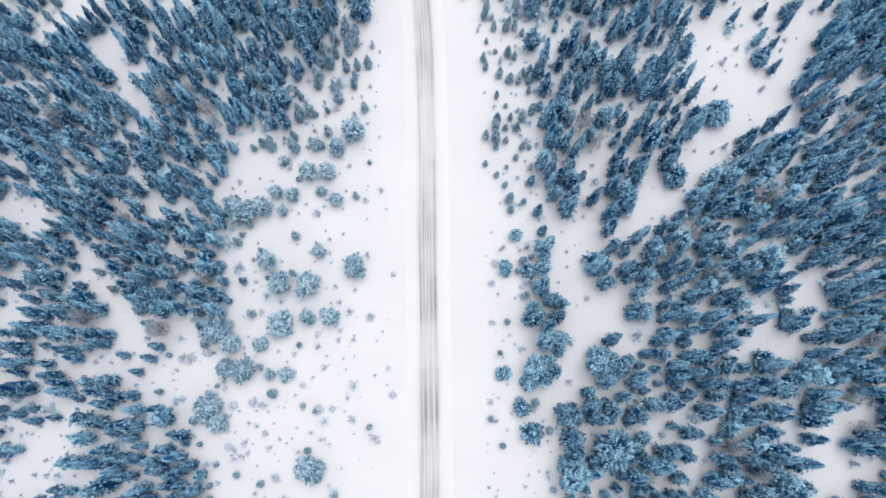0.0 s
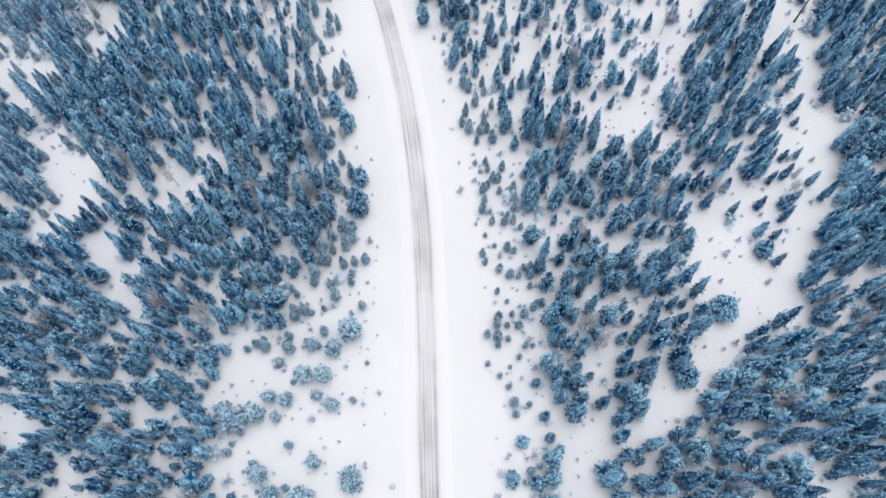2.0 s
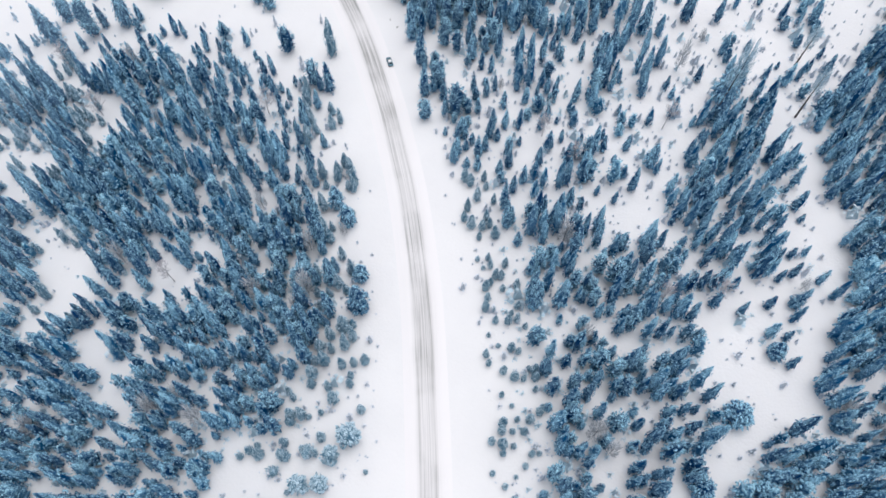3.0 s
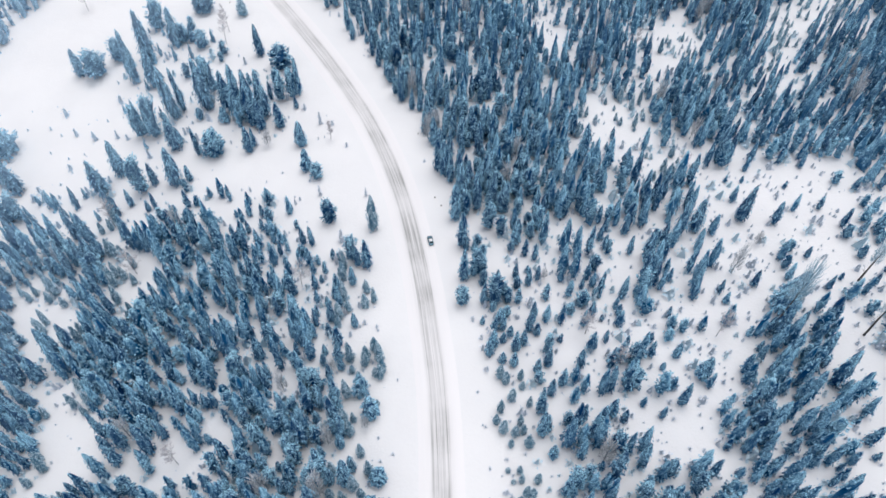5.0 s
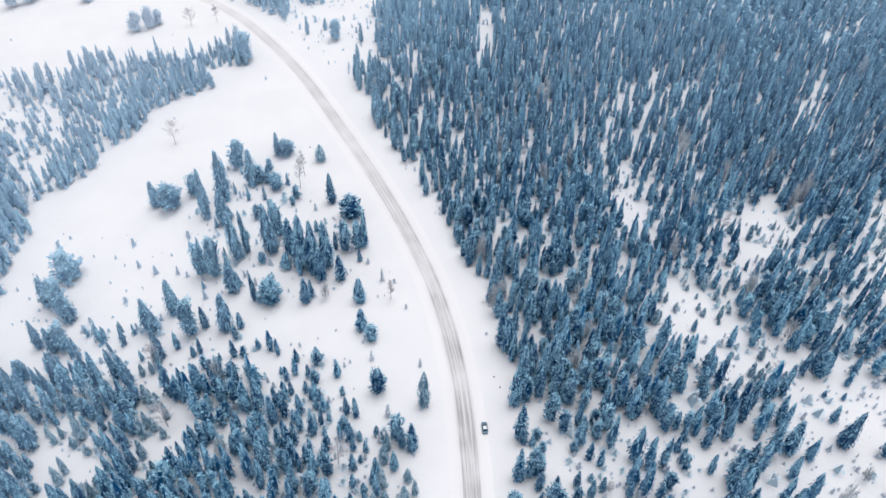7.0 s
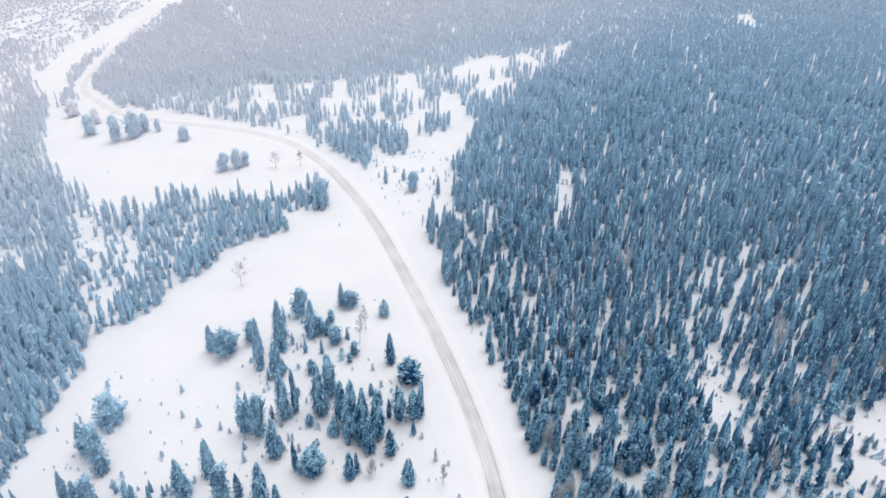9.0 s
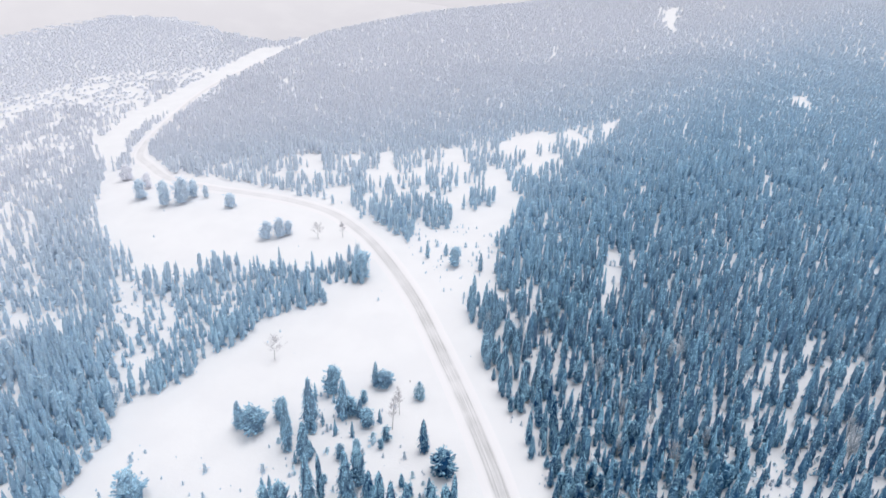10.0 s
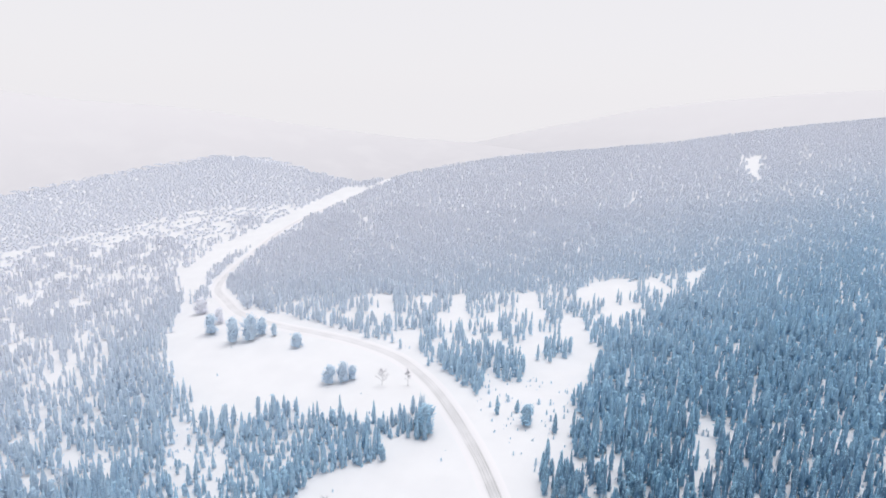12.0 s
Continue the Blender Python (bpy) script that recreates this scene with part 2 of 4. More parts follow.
def build_road():
    c = ROAD_LINE
    d = np.gradient(c, axis=0)
    d /= np.linalg.norm(d, axis=1)[:, None]
    side = np.stack([d[:, 1], -d[:, 0]], 1)
    run = np.concatenate([[0], np.cumsum(np.linalg.norm(np.diff(c, axis=0), axis=1))])
    u = np.concatenate([[-7.5, -6.2, -5.2, -4.4, -3.8], np.arange(-3.3, 3.6, 0.22), [3.9, 4.5, 5.3, 6.4, 7.8]])
    ruts = [(-2.2, 0.36, 0.7), (-1.0, 0.34, 0.6), (0.1, 0.26, 0.3), (0.95, 0.34, 0.45), (2.35, 0.46, 0.8)]
    wear_haze = 0.30 * np.exp(-(u / 3.1) ** 6) + 0.10 * np.exp(-(u / 4.8) ** 4)
    dip = np.zeros_like(u)
    for at, wide, much in ruts:
        g = np.exp(-((u - at) / wide) ** 2)
        wear_haze, dip = wear_haze + 0.50 * much * g, dip - 0.05 * much * g
    lift = 0.04 + 0.14 * np.exp(-((np.abs(u) - 4.4) / 0.7) ** 2) + dip
    lift[0] = lift[-1] = -0.08
    x = c[:, :1] + side[:, :1] * u
    y = c[:, 1:] + side[:, 1:] * u
    z = ground_z(x, y) + lift
    n, w = x.shape
    verts = np.stack([x.ravel(), y.ravel(), z.ravel()], 1)
    i = (np.arange(n - 1)[:, None] * w + np.arange(w - 1)[None, :]).ravel()
    # tracks pale further up the road: distance haze painted into their wear
    floats = (("across", np.tile(u, n)), ("along", np.repeat(run, w)), ("wear_haze", (wear_haze[None, :] * (1 - 0.3 * step((run - 520) / 200) - 0.35 * step((run - 760) / 200))[:, None]).ravel()))
    me = raw_mesh("road", verts, np.stack([i, i + 1, i + w + 1, i + w], 1), floats, True)
    me.materials.append(ROAD)
    tagged(new("road", me), "packed snowy road with dark parallel tyre tracks", "road", kind="structure")


build_road()


# ---- trees: their shapes ----
def tufts(rng, count, profile, droop, size, low=0.05, sides=7, reach=(0.5, 0.76), core=0.75, spread=(0.9, 1.12), lumps=1.0, levels=6):
    """A tree 1 high and 1 across: a full, uneven body of needles with short drooping sprays all over it: corners,
    triangles, frost with painted shade.
    """
    v, f, frost_shade = [], [], []
    turn = rng.uniform(0, 6.28)
    lobes = [(n, rng.uniform(0, 6.28), lumps * rng.uniform(0.04, 0.10), rng.uniform(5, 13)) for n in (1, 2, 3, 5)]

    def lobed(a, h):
        return max(0.4, 1 + sum(g * math.sin(n * a + p + q * h) for n, p, g, q in lobes))

    k = 0
    while k < count:
        h = low + (0.98 - low) * rng.random() ** 1.1
        if rng.random() > 0.32 + 0.68 * profile(h) / 0.5:
            continue
        k += 1
        turn += 2.4
        a = turn + rng.uniform(-0.5, 0.5)
        r = profile(h) * rng.uniform(*spread) * lobed(a, h) + 0.02
        inner = r * rng.uniform(*reach)
        half = size * rng.uniform(0.7, 1.3) * (0.5 + r)
        ca, sa = math.cos(a), math.sin(a)
        dz = droop(h) * (r - inner) * rng.uniform(0.5, 1.5)
        m = inner + 0.62 * (r - inner)
        i = len(v)
        v += [(inner * ca, inner * sa, h + 0.014), (m * ca - half * sa, m * sa + half * ca, h - 0.62 * dz - 0.008),
              (m * ca + half * sa, m * sa - half * ca, h - 0.62 * dz - 0.008), (r * ca, r * sa, h - dz)]
        f += [(i, i + 1, i + 3), (i, i + 3, i + 2)]
        # frost thins downward: the lower crown's shade is painted into its colour
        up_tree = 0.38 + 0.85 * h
        frost_shade += [0.7 * up_tree, 0.55 * up_tree, 0.55 * up_tree, 0.95 * up_tree]
    i = len(v)
    for n in range(levels):
        z = low + (0.9 - low) * n / (levels - 1)
        for j in range(sides):
            a = 6.283 * (j + 0.5 * (n % 2)) / sides
            r = core * profile(z) * lobed(a, z) * rng.uniform(0.74, 1.2)
            v.append((r * math.cos(a), r * math.sin(a), z + rng.uniform(-0.02, 0.02)))
            # same painted shade towards the foot, over randomly frosted spots
            frost_shade.append((0.34 + 0.8 * z) * rng.choice((0.0, 0.15, 0.5, 0.95)))
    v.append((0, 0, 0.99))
    frost_shade.append(1.0)
    for j in range(sides):
        k = (j + 1) % sides
        for n in range(0, sides * (levels - 1), sides):
            f += [(i + n + j, i + n + k, i + n + sides + k), (i + n + j, i + n + sides + k, i + n + sides + j)]
        f += [(i + sides * (levels - 1) + j, i + sides * (levels - 1) + k, i + sides * levels)]
    return np.array(v), np.array(f), np.array(frost_shade)


def spruce_profile(h):
    return 0.5 * min(1.0, 1.2 * (1 - h) ** 0.58) * min(1.0, 0.55 + 1.6 * h)


def pointed_profile(h):
    return 0.5 * min(1.0, 1.12 * (1 - h) ** 0.78) * min(1.0, 0.6 + 1.8 * h)


def pine_profile(h):
    return 0.5 * max(0.02, 1 - abs((h - 0.42) / 0.58) ** 2.4) ** 0.55


def column_profile(h):
    return 0.5 * min(1.0, 2.2 * (1 - h)) ** 0.7 * min(1.0, 0.6 + 3 * h)


def shrub_profile(h):
    return 0.5 * max(0.03, 1 - h ** 2) ** 0.5


def spruce_shape(seed, count=118, sides=7, levels=6):
    return tufts(random.Random(seed), count, spruce_profile, lambda h: 0.35, 0.056 * (118 / count) ** 0.5, 0.04, sides, lumps=0.6, levels=levels)


def pointed_shape(seed, count=118, sides=5, levels=4):
    return tufts(random.Random(seed), count, pointed_profile, lambda h: 0.5, 0.062 * (118 / count) ** 0.5, 0.03, sides, (0.4, 0.7), 0.8, (0.95, 1.4), 1.2, levels)


def pine_shape(seed, count=125, sides=7, levels=6):
    return tufts(random.Random(seed), count, pine_profile, lambda h: 0.12 - 0.55 * h, 0.06 * (125 / count) ** 0.5, 0.10, sides, lumps=1.9, levels=levels)


def birch_shape(seed, count=125, sides=5, levels=3):
    return tufts(random.Random(seed), count, pine_profile, lambda h: -0.4 - 0.9 * h, 0.026 * (125 / count) ** 0.5, 0.16, sides, (0.1, 0.6), 0.08, levels=levels)


def column_shape(seed, count=76, sides=6, levels=7):
    return tufts(random.Random(seed), count, column_profile, lambda h: 0.2, 0.08 * (76 / count) ** 0.5, 0.04, sides, levels=levels)


def shrub_shape(seed, count=26, sides=5, levels=3):
    return tufts(random.Random(seed), count, shrub_profile, lambda h: 0.3 - 0.6 * h, 0.10, 0.03, sides, (0.3, 0.6), 0.62, levels=levels)


def tapered(bm, points, r0, r1, sides=5):
    """A tapering limb through points."""
    rings = []
    for i, p in enumerate(points):
        r = r0 + (r1 - r0) * i / (len(points) - 1)
        rings.append([bm.verts.new((p[0] + r * math.cos(6.283 * j / sides), p[1] + r * math.sin(6.283 * j / sides), p[2])) for j in range(sides)])
    for a, b in zip(rings, rings[1:]):
        for j in range(sides):
            k = (j + 1) % sides
            bm.faces.new((a[j], a[k], b[k], b[j]))
    bm.faces.new(rings[-1])


def part(name, bm, mat, parent, label=""):
    me = bpy.data.meshes.new(name)
    bm.to_mesh(me)
    bm.free()
    me.materials.append(mat)
    ob = new(name, me)
    ob.parent = parent
    return tagged(ob, label)


def mesh_part(name, me, parent, label=""):
    ob = new(name, me)
    ob.parent = parent
    return tagged(ob, label)


def trunk_mesh(top=0.8, r=0.012):
    bm = bmesh.new()
    tapered(bm, [(0, 0, -0.04), (0, 0, 0.2), (0, 0, top)], r, r * 0.35)
    me = bpy.data.meshes.new("trunk")
    bm.to_mesh(me)
    bm.free()
    me.materials.append(BARK)
    return me


TRUNK = trunk_mesh()
LOOKS = {"spruce": (spruce_shape, SPRUCE, 5), "pine": (pine_shape, PINE, 5), "column": (column_shape, YOUNG, 2), "young": (spruce_shape, YOUNG, 4), "frosted_pine": (pine_shape, YOUNG, 4), "birch": (birch_shape, GREY, 3), "sapling": (shrub_shape, SAPLING, 4)}
NAMES = {"spruce": "spruce_tree", "pine": "pine_tree", "column": "columnar_spruce", "young": "young_spruce", "frosted_pine": "pine_tree", "birch": "birch_tree", "sapling": "sapling"}
SHAPES, CROWNS = {}, {}
for look_name, (make, mat, count) in LOOKS.items():
    for i in range(count):
        SHAPES[look_name, i] = make(11 * i + 3, 34) if look_name == "sapling" else make(11 * i + 3, 200, 9 if make != birch_shape else 5)


def haze_at(x, y):
    """Share of distance haze painted on the crowns; grows up the valley and westward."""
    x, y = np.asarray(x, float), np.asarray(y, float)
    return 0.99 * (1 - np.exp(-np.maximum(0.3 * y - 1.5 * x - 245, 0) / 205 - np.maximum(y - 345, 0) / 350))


def crown(kind, i, haze):
    """The crown's mesh, shared by trees of one shape and painted haze."""
    key = (kind, i, round(haze * 8))
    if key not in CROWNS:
        v, f, frost_shade = SHAPES[kind, i]
        me = raw_mesh("crown", v, f, (("frost_shade", frost_shade), ("haze", np.full(len(v), key[2] / 8)), ("tone", np.full(len(v), (i + 0.5) / LOOKS[kind][2]))))
        me.materials.append(LOOKS[kind][1])
        CROWNS[key] = me
    return CROWNS[key]


plan = random.Random(5)


def plant(kind, x, y, height, width, label, group):
    """One tree as a thing: an Empty at its foot with trunk and crown."""
    z = float(ground_z(x, y))
    tree = new(NAMES[kind])
    m = pose(x, y, z - 0.1, plan.uniform(-1.5, 1.5), plan.uniform(-1.5, 1.5), plan.uniform(0, 360))
    tree.matrix_world = m @ Matrix.Diagonal((width, width, height, 1))
    tagged(tree, label, "tree" if kind != "sapling" else "sapling", group)
    mesh_part("crown", crown(kind, plan.randrange(LOOKS[kind][2]), float(haze_at(x, y))), tree)
    if kind != "sapling":
        mesh_part("trunk", TRUNK, tree)
    else:
        mesh_part("stem", TRUNK, tree)
    return tree


def bare_tree(x, y, height, width, seed):
    """A leafless tree: trunk, limbs and frosted twigs."""
    rng = random.Random(seed)
    tree = new("bare_tree")
    tree.matrix_world = pose(x, y, float(ground_z(x, y)) - 0.1, rng.uniform(-4, 4), rng.uniform(-4, 4), rng.uniform(0, 360))
    tagged(tree, "leafless grey tree with frosted twigs standing in snow", "tree", "bare trees")
    bm = bmesh.new()
    tapered(bm, [(0, 0, -0.3), (0.05, 0, height * 0.4), (-0.05, 0.1, height * 0.95)], 0.16, 0.04)
    part("trunk", bm, BARK if height > 19 else DEADWOOD, tree)
    bm, tw = bmesh.new(), bmesh.new()
    for k in range(22):
        h = height * rng.uniform(0.3, 0.95)
        a, n = rng.uniform(0, 6.28), width * 0.85 * rng.uniform(0.6, 1.1) * (1.3 - h / height)
        tip = (n * math.cos(a), n * math.sin(a), h + n * rng.uniform(0.5, 1.0))
        tapered(bm, [(0, 0, h), (tip[0] * 0.5, tip[1] * 0.5, h + (tip[2] - h) * 0.4), tip], 0.06, 0.02, 4)
        for _ in range(20):
            t, b, c = rng.uniform(0.3, 1), rng.uniform(0, 6.28), rng.uniform(0.6, 1.6)
            p = (tip[0] * t, tip[1] * t, h + (tip[2] - h) * t)
            tapered(tw, [p, (p[0] + c * math.cos(b) * 0.6, p[1] + c * math.sin(b) * 0.6, p[2] + 0.6 * c)], 0.045, 0.02, 3)
    tagged(part("branchwork", bm, DEADWOOD, tree), kind="stuff")
    tagged(part("fine_branchwork", tw, TWIG, tree, "pale frosted twigs"), kind="stuff")
    return tree


def tall_tree(x, y, height, width, seed):
    """An old tree with a long bare trunk, dead snags on it and an airy frosted crown at its top."""
    rng = random.Random(seed)
    tree = new("tall_larch")
    tree.matrix_world = pose(x, y, float(ground_z(x, y)) - 0.1, rng.uniform(-2, 2), rng.uniform(-2, 2), rng.uniform(0, 360))
    tagged(tree, "tall old larch with long bare dark trunk and airy frosted crown", "tree", "tall larches")
    bm = bmesh.new()
    tapered(bm, [(0, 0, -0.4), (0.1, 0, height * 0.4), (-0.1, 0.1, height * 0.97)], 0.42, 0.08, 7)
    part("trunk", bm, BARK, tree, "long bare dark trunk")
    bm = bmesh.new()
    for k in range(9):
        h, a, n = height * rng.uniform(0.15, 0.5), rng.uniform(0, 6.28), rng.uniform(0.8, 2.2)
        tapered(bm, [(0, 0, h), (n * math.cos(a), n * math.sin(a), h + 0.3 * n)], 0.07, 0.03, 4)
    tagged(part("snags", bm, BARK, tree, "short dead branches on the trunk"), kind="stuff")
    v, f, frost_shade = birch_shape(seed, 300, 5)
    me = raw_mesh("crown", v * np.array([width, width, 0.58 * height]) + np.array([0, 0, 0.42 * height]), f, (("frost_shade", frost_shade), ("haze", np.zeros(len(v))), ("tone", np.full(len(v), 0.4))))
    me.materials.append(YOUNG)
    mesh_part("crown", me, tree, "airy frosted crown of thin branches")
    return tree


# ---- where the woods stand: open ground and thin stands, in metres of the plan ----
OPEN = {
    "verge_south": [(-27, -60), (-27, -21), (-24, 8), (-21, 31), (-21, 59), (-21, 86), (12, 86), (12, 59), (14, 31), (11, 8), (10, -21), (10, -60)],
    "verge": [(-22, 41), (-23, 70), (-22, 94), (-22, 123), (-25, 165), (-30, 188), (-36, 213), (-8, 211), (-1, 196), (5, 179), (9, 152), (10, 132), (12, 103), (13, 85), (15, 69), (14, 40)],
    "meadow": [(-247, 309), (-237, 324), (-233, 344), (-222, 382), (-204, 407), (-162, 427), (-124, 431), (-98, 379), (-70, 342), (-40, 304), (-31, 291), (-19, 268),
               (-12, 246), (-8, 224), (-4, 202), (3, 169), (-27, 165), (-36, 194), (-47, 206), (-63, 224), (-89, 231), (-129, 231), (-160, 229), (-182, 224), (-217, 222)],
    "road_bend": [(-190, 436), (-218, 412), (-160, 400), (-98, 379), (-124, 431), (-150, 455), (-186, 476), (-210, 486), (-231, 480), (-207, 454)],
    "far_meadow": [(-419, 446), (-335, 396), (-310, 390), (-280, 419), (-231, 430), (-207, 454), (-186, 476), (-210, 490), (-255, 515), (-346, 521), (-420, 530), (-478, 560), (-500, 530), (-478, 506)],
    "far_verge": [(-484, 520), (-604, 667), (-640, 793), (-690, 950), (-730, 1124), (-780, 1118), (-720, 900), (-670, 720), (-600, 600), (-510, 540)],
    "hill_foot": [(-190, 496), (-176, 525), (-152, 557), (-140, 590), (-133, 502), (-112, 437), (-124, 428), (-150, 440), (-188, 476)],
    "glade_2": [(129, 194), (114, 192), (112, 172), (106, 150), (101, 135), (89, 127), (84, 117), (81, 106), (73, 99), (77, 88), (68, 79), (62, 70), (53, 57), (53, 54), (66, 60), (78, 67), (90, 80), (101, 90), (102, 99), (103, 107), (128, 119), (121, 128), (128, 157)],
    "glade_0": [(36, 61), (43, 64), (46, 57), (51, 51), (51, 39), (51, 28), (41, 22), (39, 10), (36, -8), (30, -8), (33, 22), (33, 38)],
    "band_gap": [(-338, 388), (-308, 386), (-296, 368), (-284, 335), (-272, 308), (-266, 300), (-284, 300), (-300, 330), (-312, 358), (-330, 374)],
    "glade_3": [(-141, 161), (-124, 158), (-117, 143), (-118, 128), (-137, 127), (-133, 144)],
    "glade_4": [(-113, 124), (-105, 130), (-96, 118), (-99, 104), (-106, 108)],
    "glade_5": [(-138, 218), (-130, 215), (-115, 192), (-120, 188), (-133, 202)],
    "glade_6": [(-98, 153), (-84, 141), (-88, 131), (-97, 139)],
    "glade_7": [(-86, 156), (-76, 144), (-78, 134), (-84, 147)],
    "glade_1": [(-66, 155), (-60, 154), (-59, 144), (-63, 142)],
    "glade_24": [(-143, 77), (-131, 71), (-120, 60), (-129, 58), (-141, 62)],
    "glade_25": [(100, 46), (112, 49), (113, 44), (102, 37)],
    "glade_26": [(83, 22), (98, 26), (98, 14), (87, 11)],
    "glade_27": [(-111, 126), (-103, 127), (-98, 107), (-107, 114)],
    "glade_8": [(-160, 197), (-150, 201), (-133, 183), (-146, 179)],
    "glade_9": [(-118, 55), (-109, 52), (-91, 32), (-95, 26), (-111, 41)],
    "glade_10": [(-136, -24), (-134, -17), (-124, -10), (-111, -3), (-112, -14), (-121, -24)],
    "glade_11": [(99, -6), (111, 4), (129, 12), (127, 4), (115, -5), (127, -11), (124, -17), (111, -14)],
    "glade_12": [(-146, 226), (-144, 236), (-125, 212), (-117, 201), (-128, 199)],
    "glade_13": [(-167, 199), (-159, 206), (-140, 193), (-131, 181), (-149, 178)],
    "glade_14": [(-141, 161), (-134, 169), (-122, 159), (-128, 153), (-137, 153)],
    "glade_15": [(60, 270), (82, 282), (82, 266), (77, 256), (59, 254)],
    "glade_16": [(70, 342), (82, 354), (95, 345), (90, 323), (73, 316)],
    "glade_17": [(129, 360), (162, 378), (155, 344), (137, 340), (122, 318), (114, 316)],
    "glade_18": [(23, 354), (34, 355), (33, 330), (21, 324)],
    "glade_19": [(36, 295), (48, 304), (67, 301), (65, 284), (37, 281)],
    "glade_20": [(-59, 462), (-66, 500), (-62, 512), (-54, 466)],
    "glade_21": [(14, 590), (15, 637), (22, 670), (20, 596)],
    "glade_22": [(-173, 1537), (-152, 1508), (-139, 1595), (-121, 1381), (-114, 1223), (-140, 1358)],
    "glade_28": [(-82, 1257), (-81, 1306), (-65, 1144), (-70, 1132)],
    "glade_29": [(-75, 1671), (-69, 1731), (-57, 1519), (-62, 1417)],
    "glade_30": [(-272, 1152), (-268, 1161), (-235, 1033), (-239, 1032)],
    "glade_31": [(-81, 834), (-71, 903), (-66, 899), (-76, 823)],
    "glade_32": [(-63, 919), (-48, 1057), (-44, 1048), (-59, 910)],
    "glade_33": [(37, 910), (58, 923), (55, 863), (38, 863)],
    "glade_34": [(17, 635), (23, 677), (20, 599), (16, 598)],
    "glade_35": [(-6, 781), (-2, 782), (-1, 732), (-4, 728)],
    "glade_36": [(113, 172), (106, 156), (101, 142), (99, 130), (88, 118), (85, 110), (93, 107), (107, 113), (119, 118), (114, 128), (119, 147), (121, 163), (127, 183), (120, 183)],
    "glade_37": [(126, 220), (147, 229), (141, 211), (131, 194), (127, 178), (119, 179), (120, 200)],
    "glade_38": [(42, 165), (50, 169), (58, 160), (69, 172), (66, 179), (79, 190), (82, 183), (76, 168), (61, 151), (50, 152), (41, 157)],
    "glade_39": [(-102, 150), (-94, 150), (-82, 140), (-80, 135), (-86, 134), (-97, 143)],
    "glade_40": [(69, 349), (92, 356), (91, 327), (73, 312)],
    "glade_41": [(22, 354), (31, 355), (30, 324), (21, 323)],
    "glade_42": [(115, 455), (121, 456), (113, 410), (108, 409)],
    "glade_43": [(-69, 512), (-62, 513), (-52, 454), (-57, 454)],
    "glade_44": [(42, 296), (55, 301), (56, 272), (43, 270)],
    "glade_23": [(-206, 705), (-174, 755), (-150, 712), (-180, 645)],
}
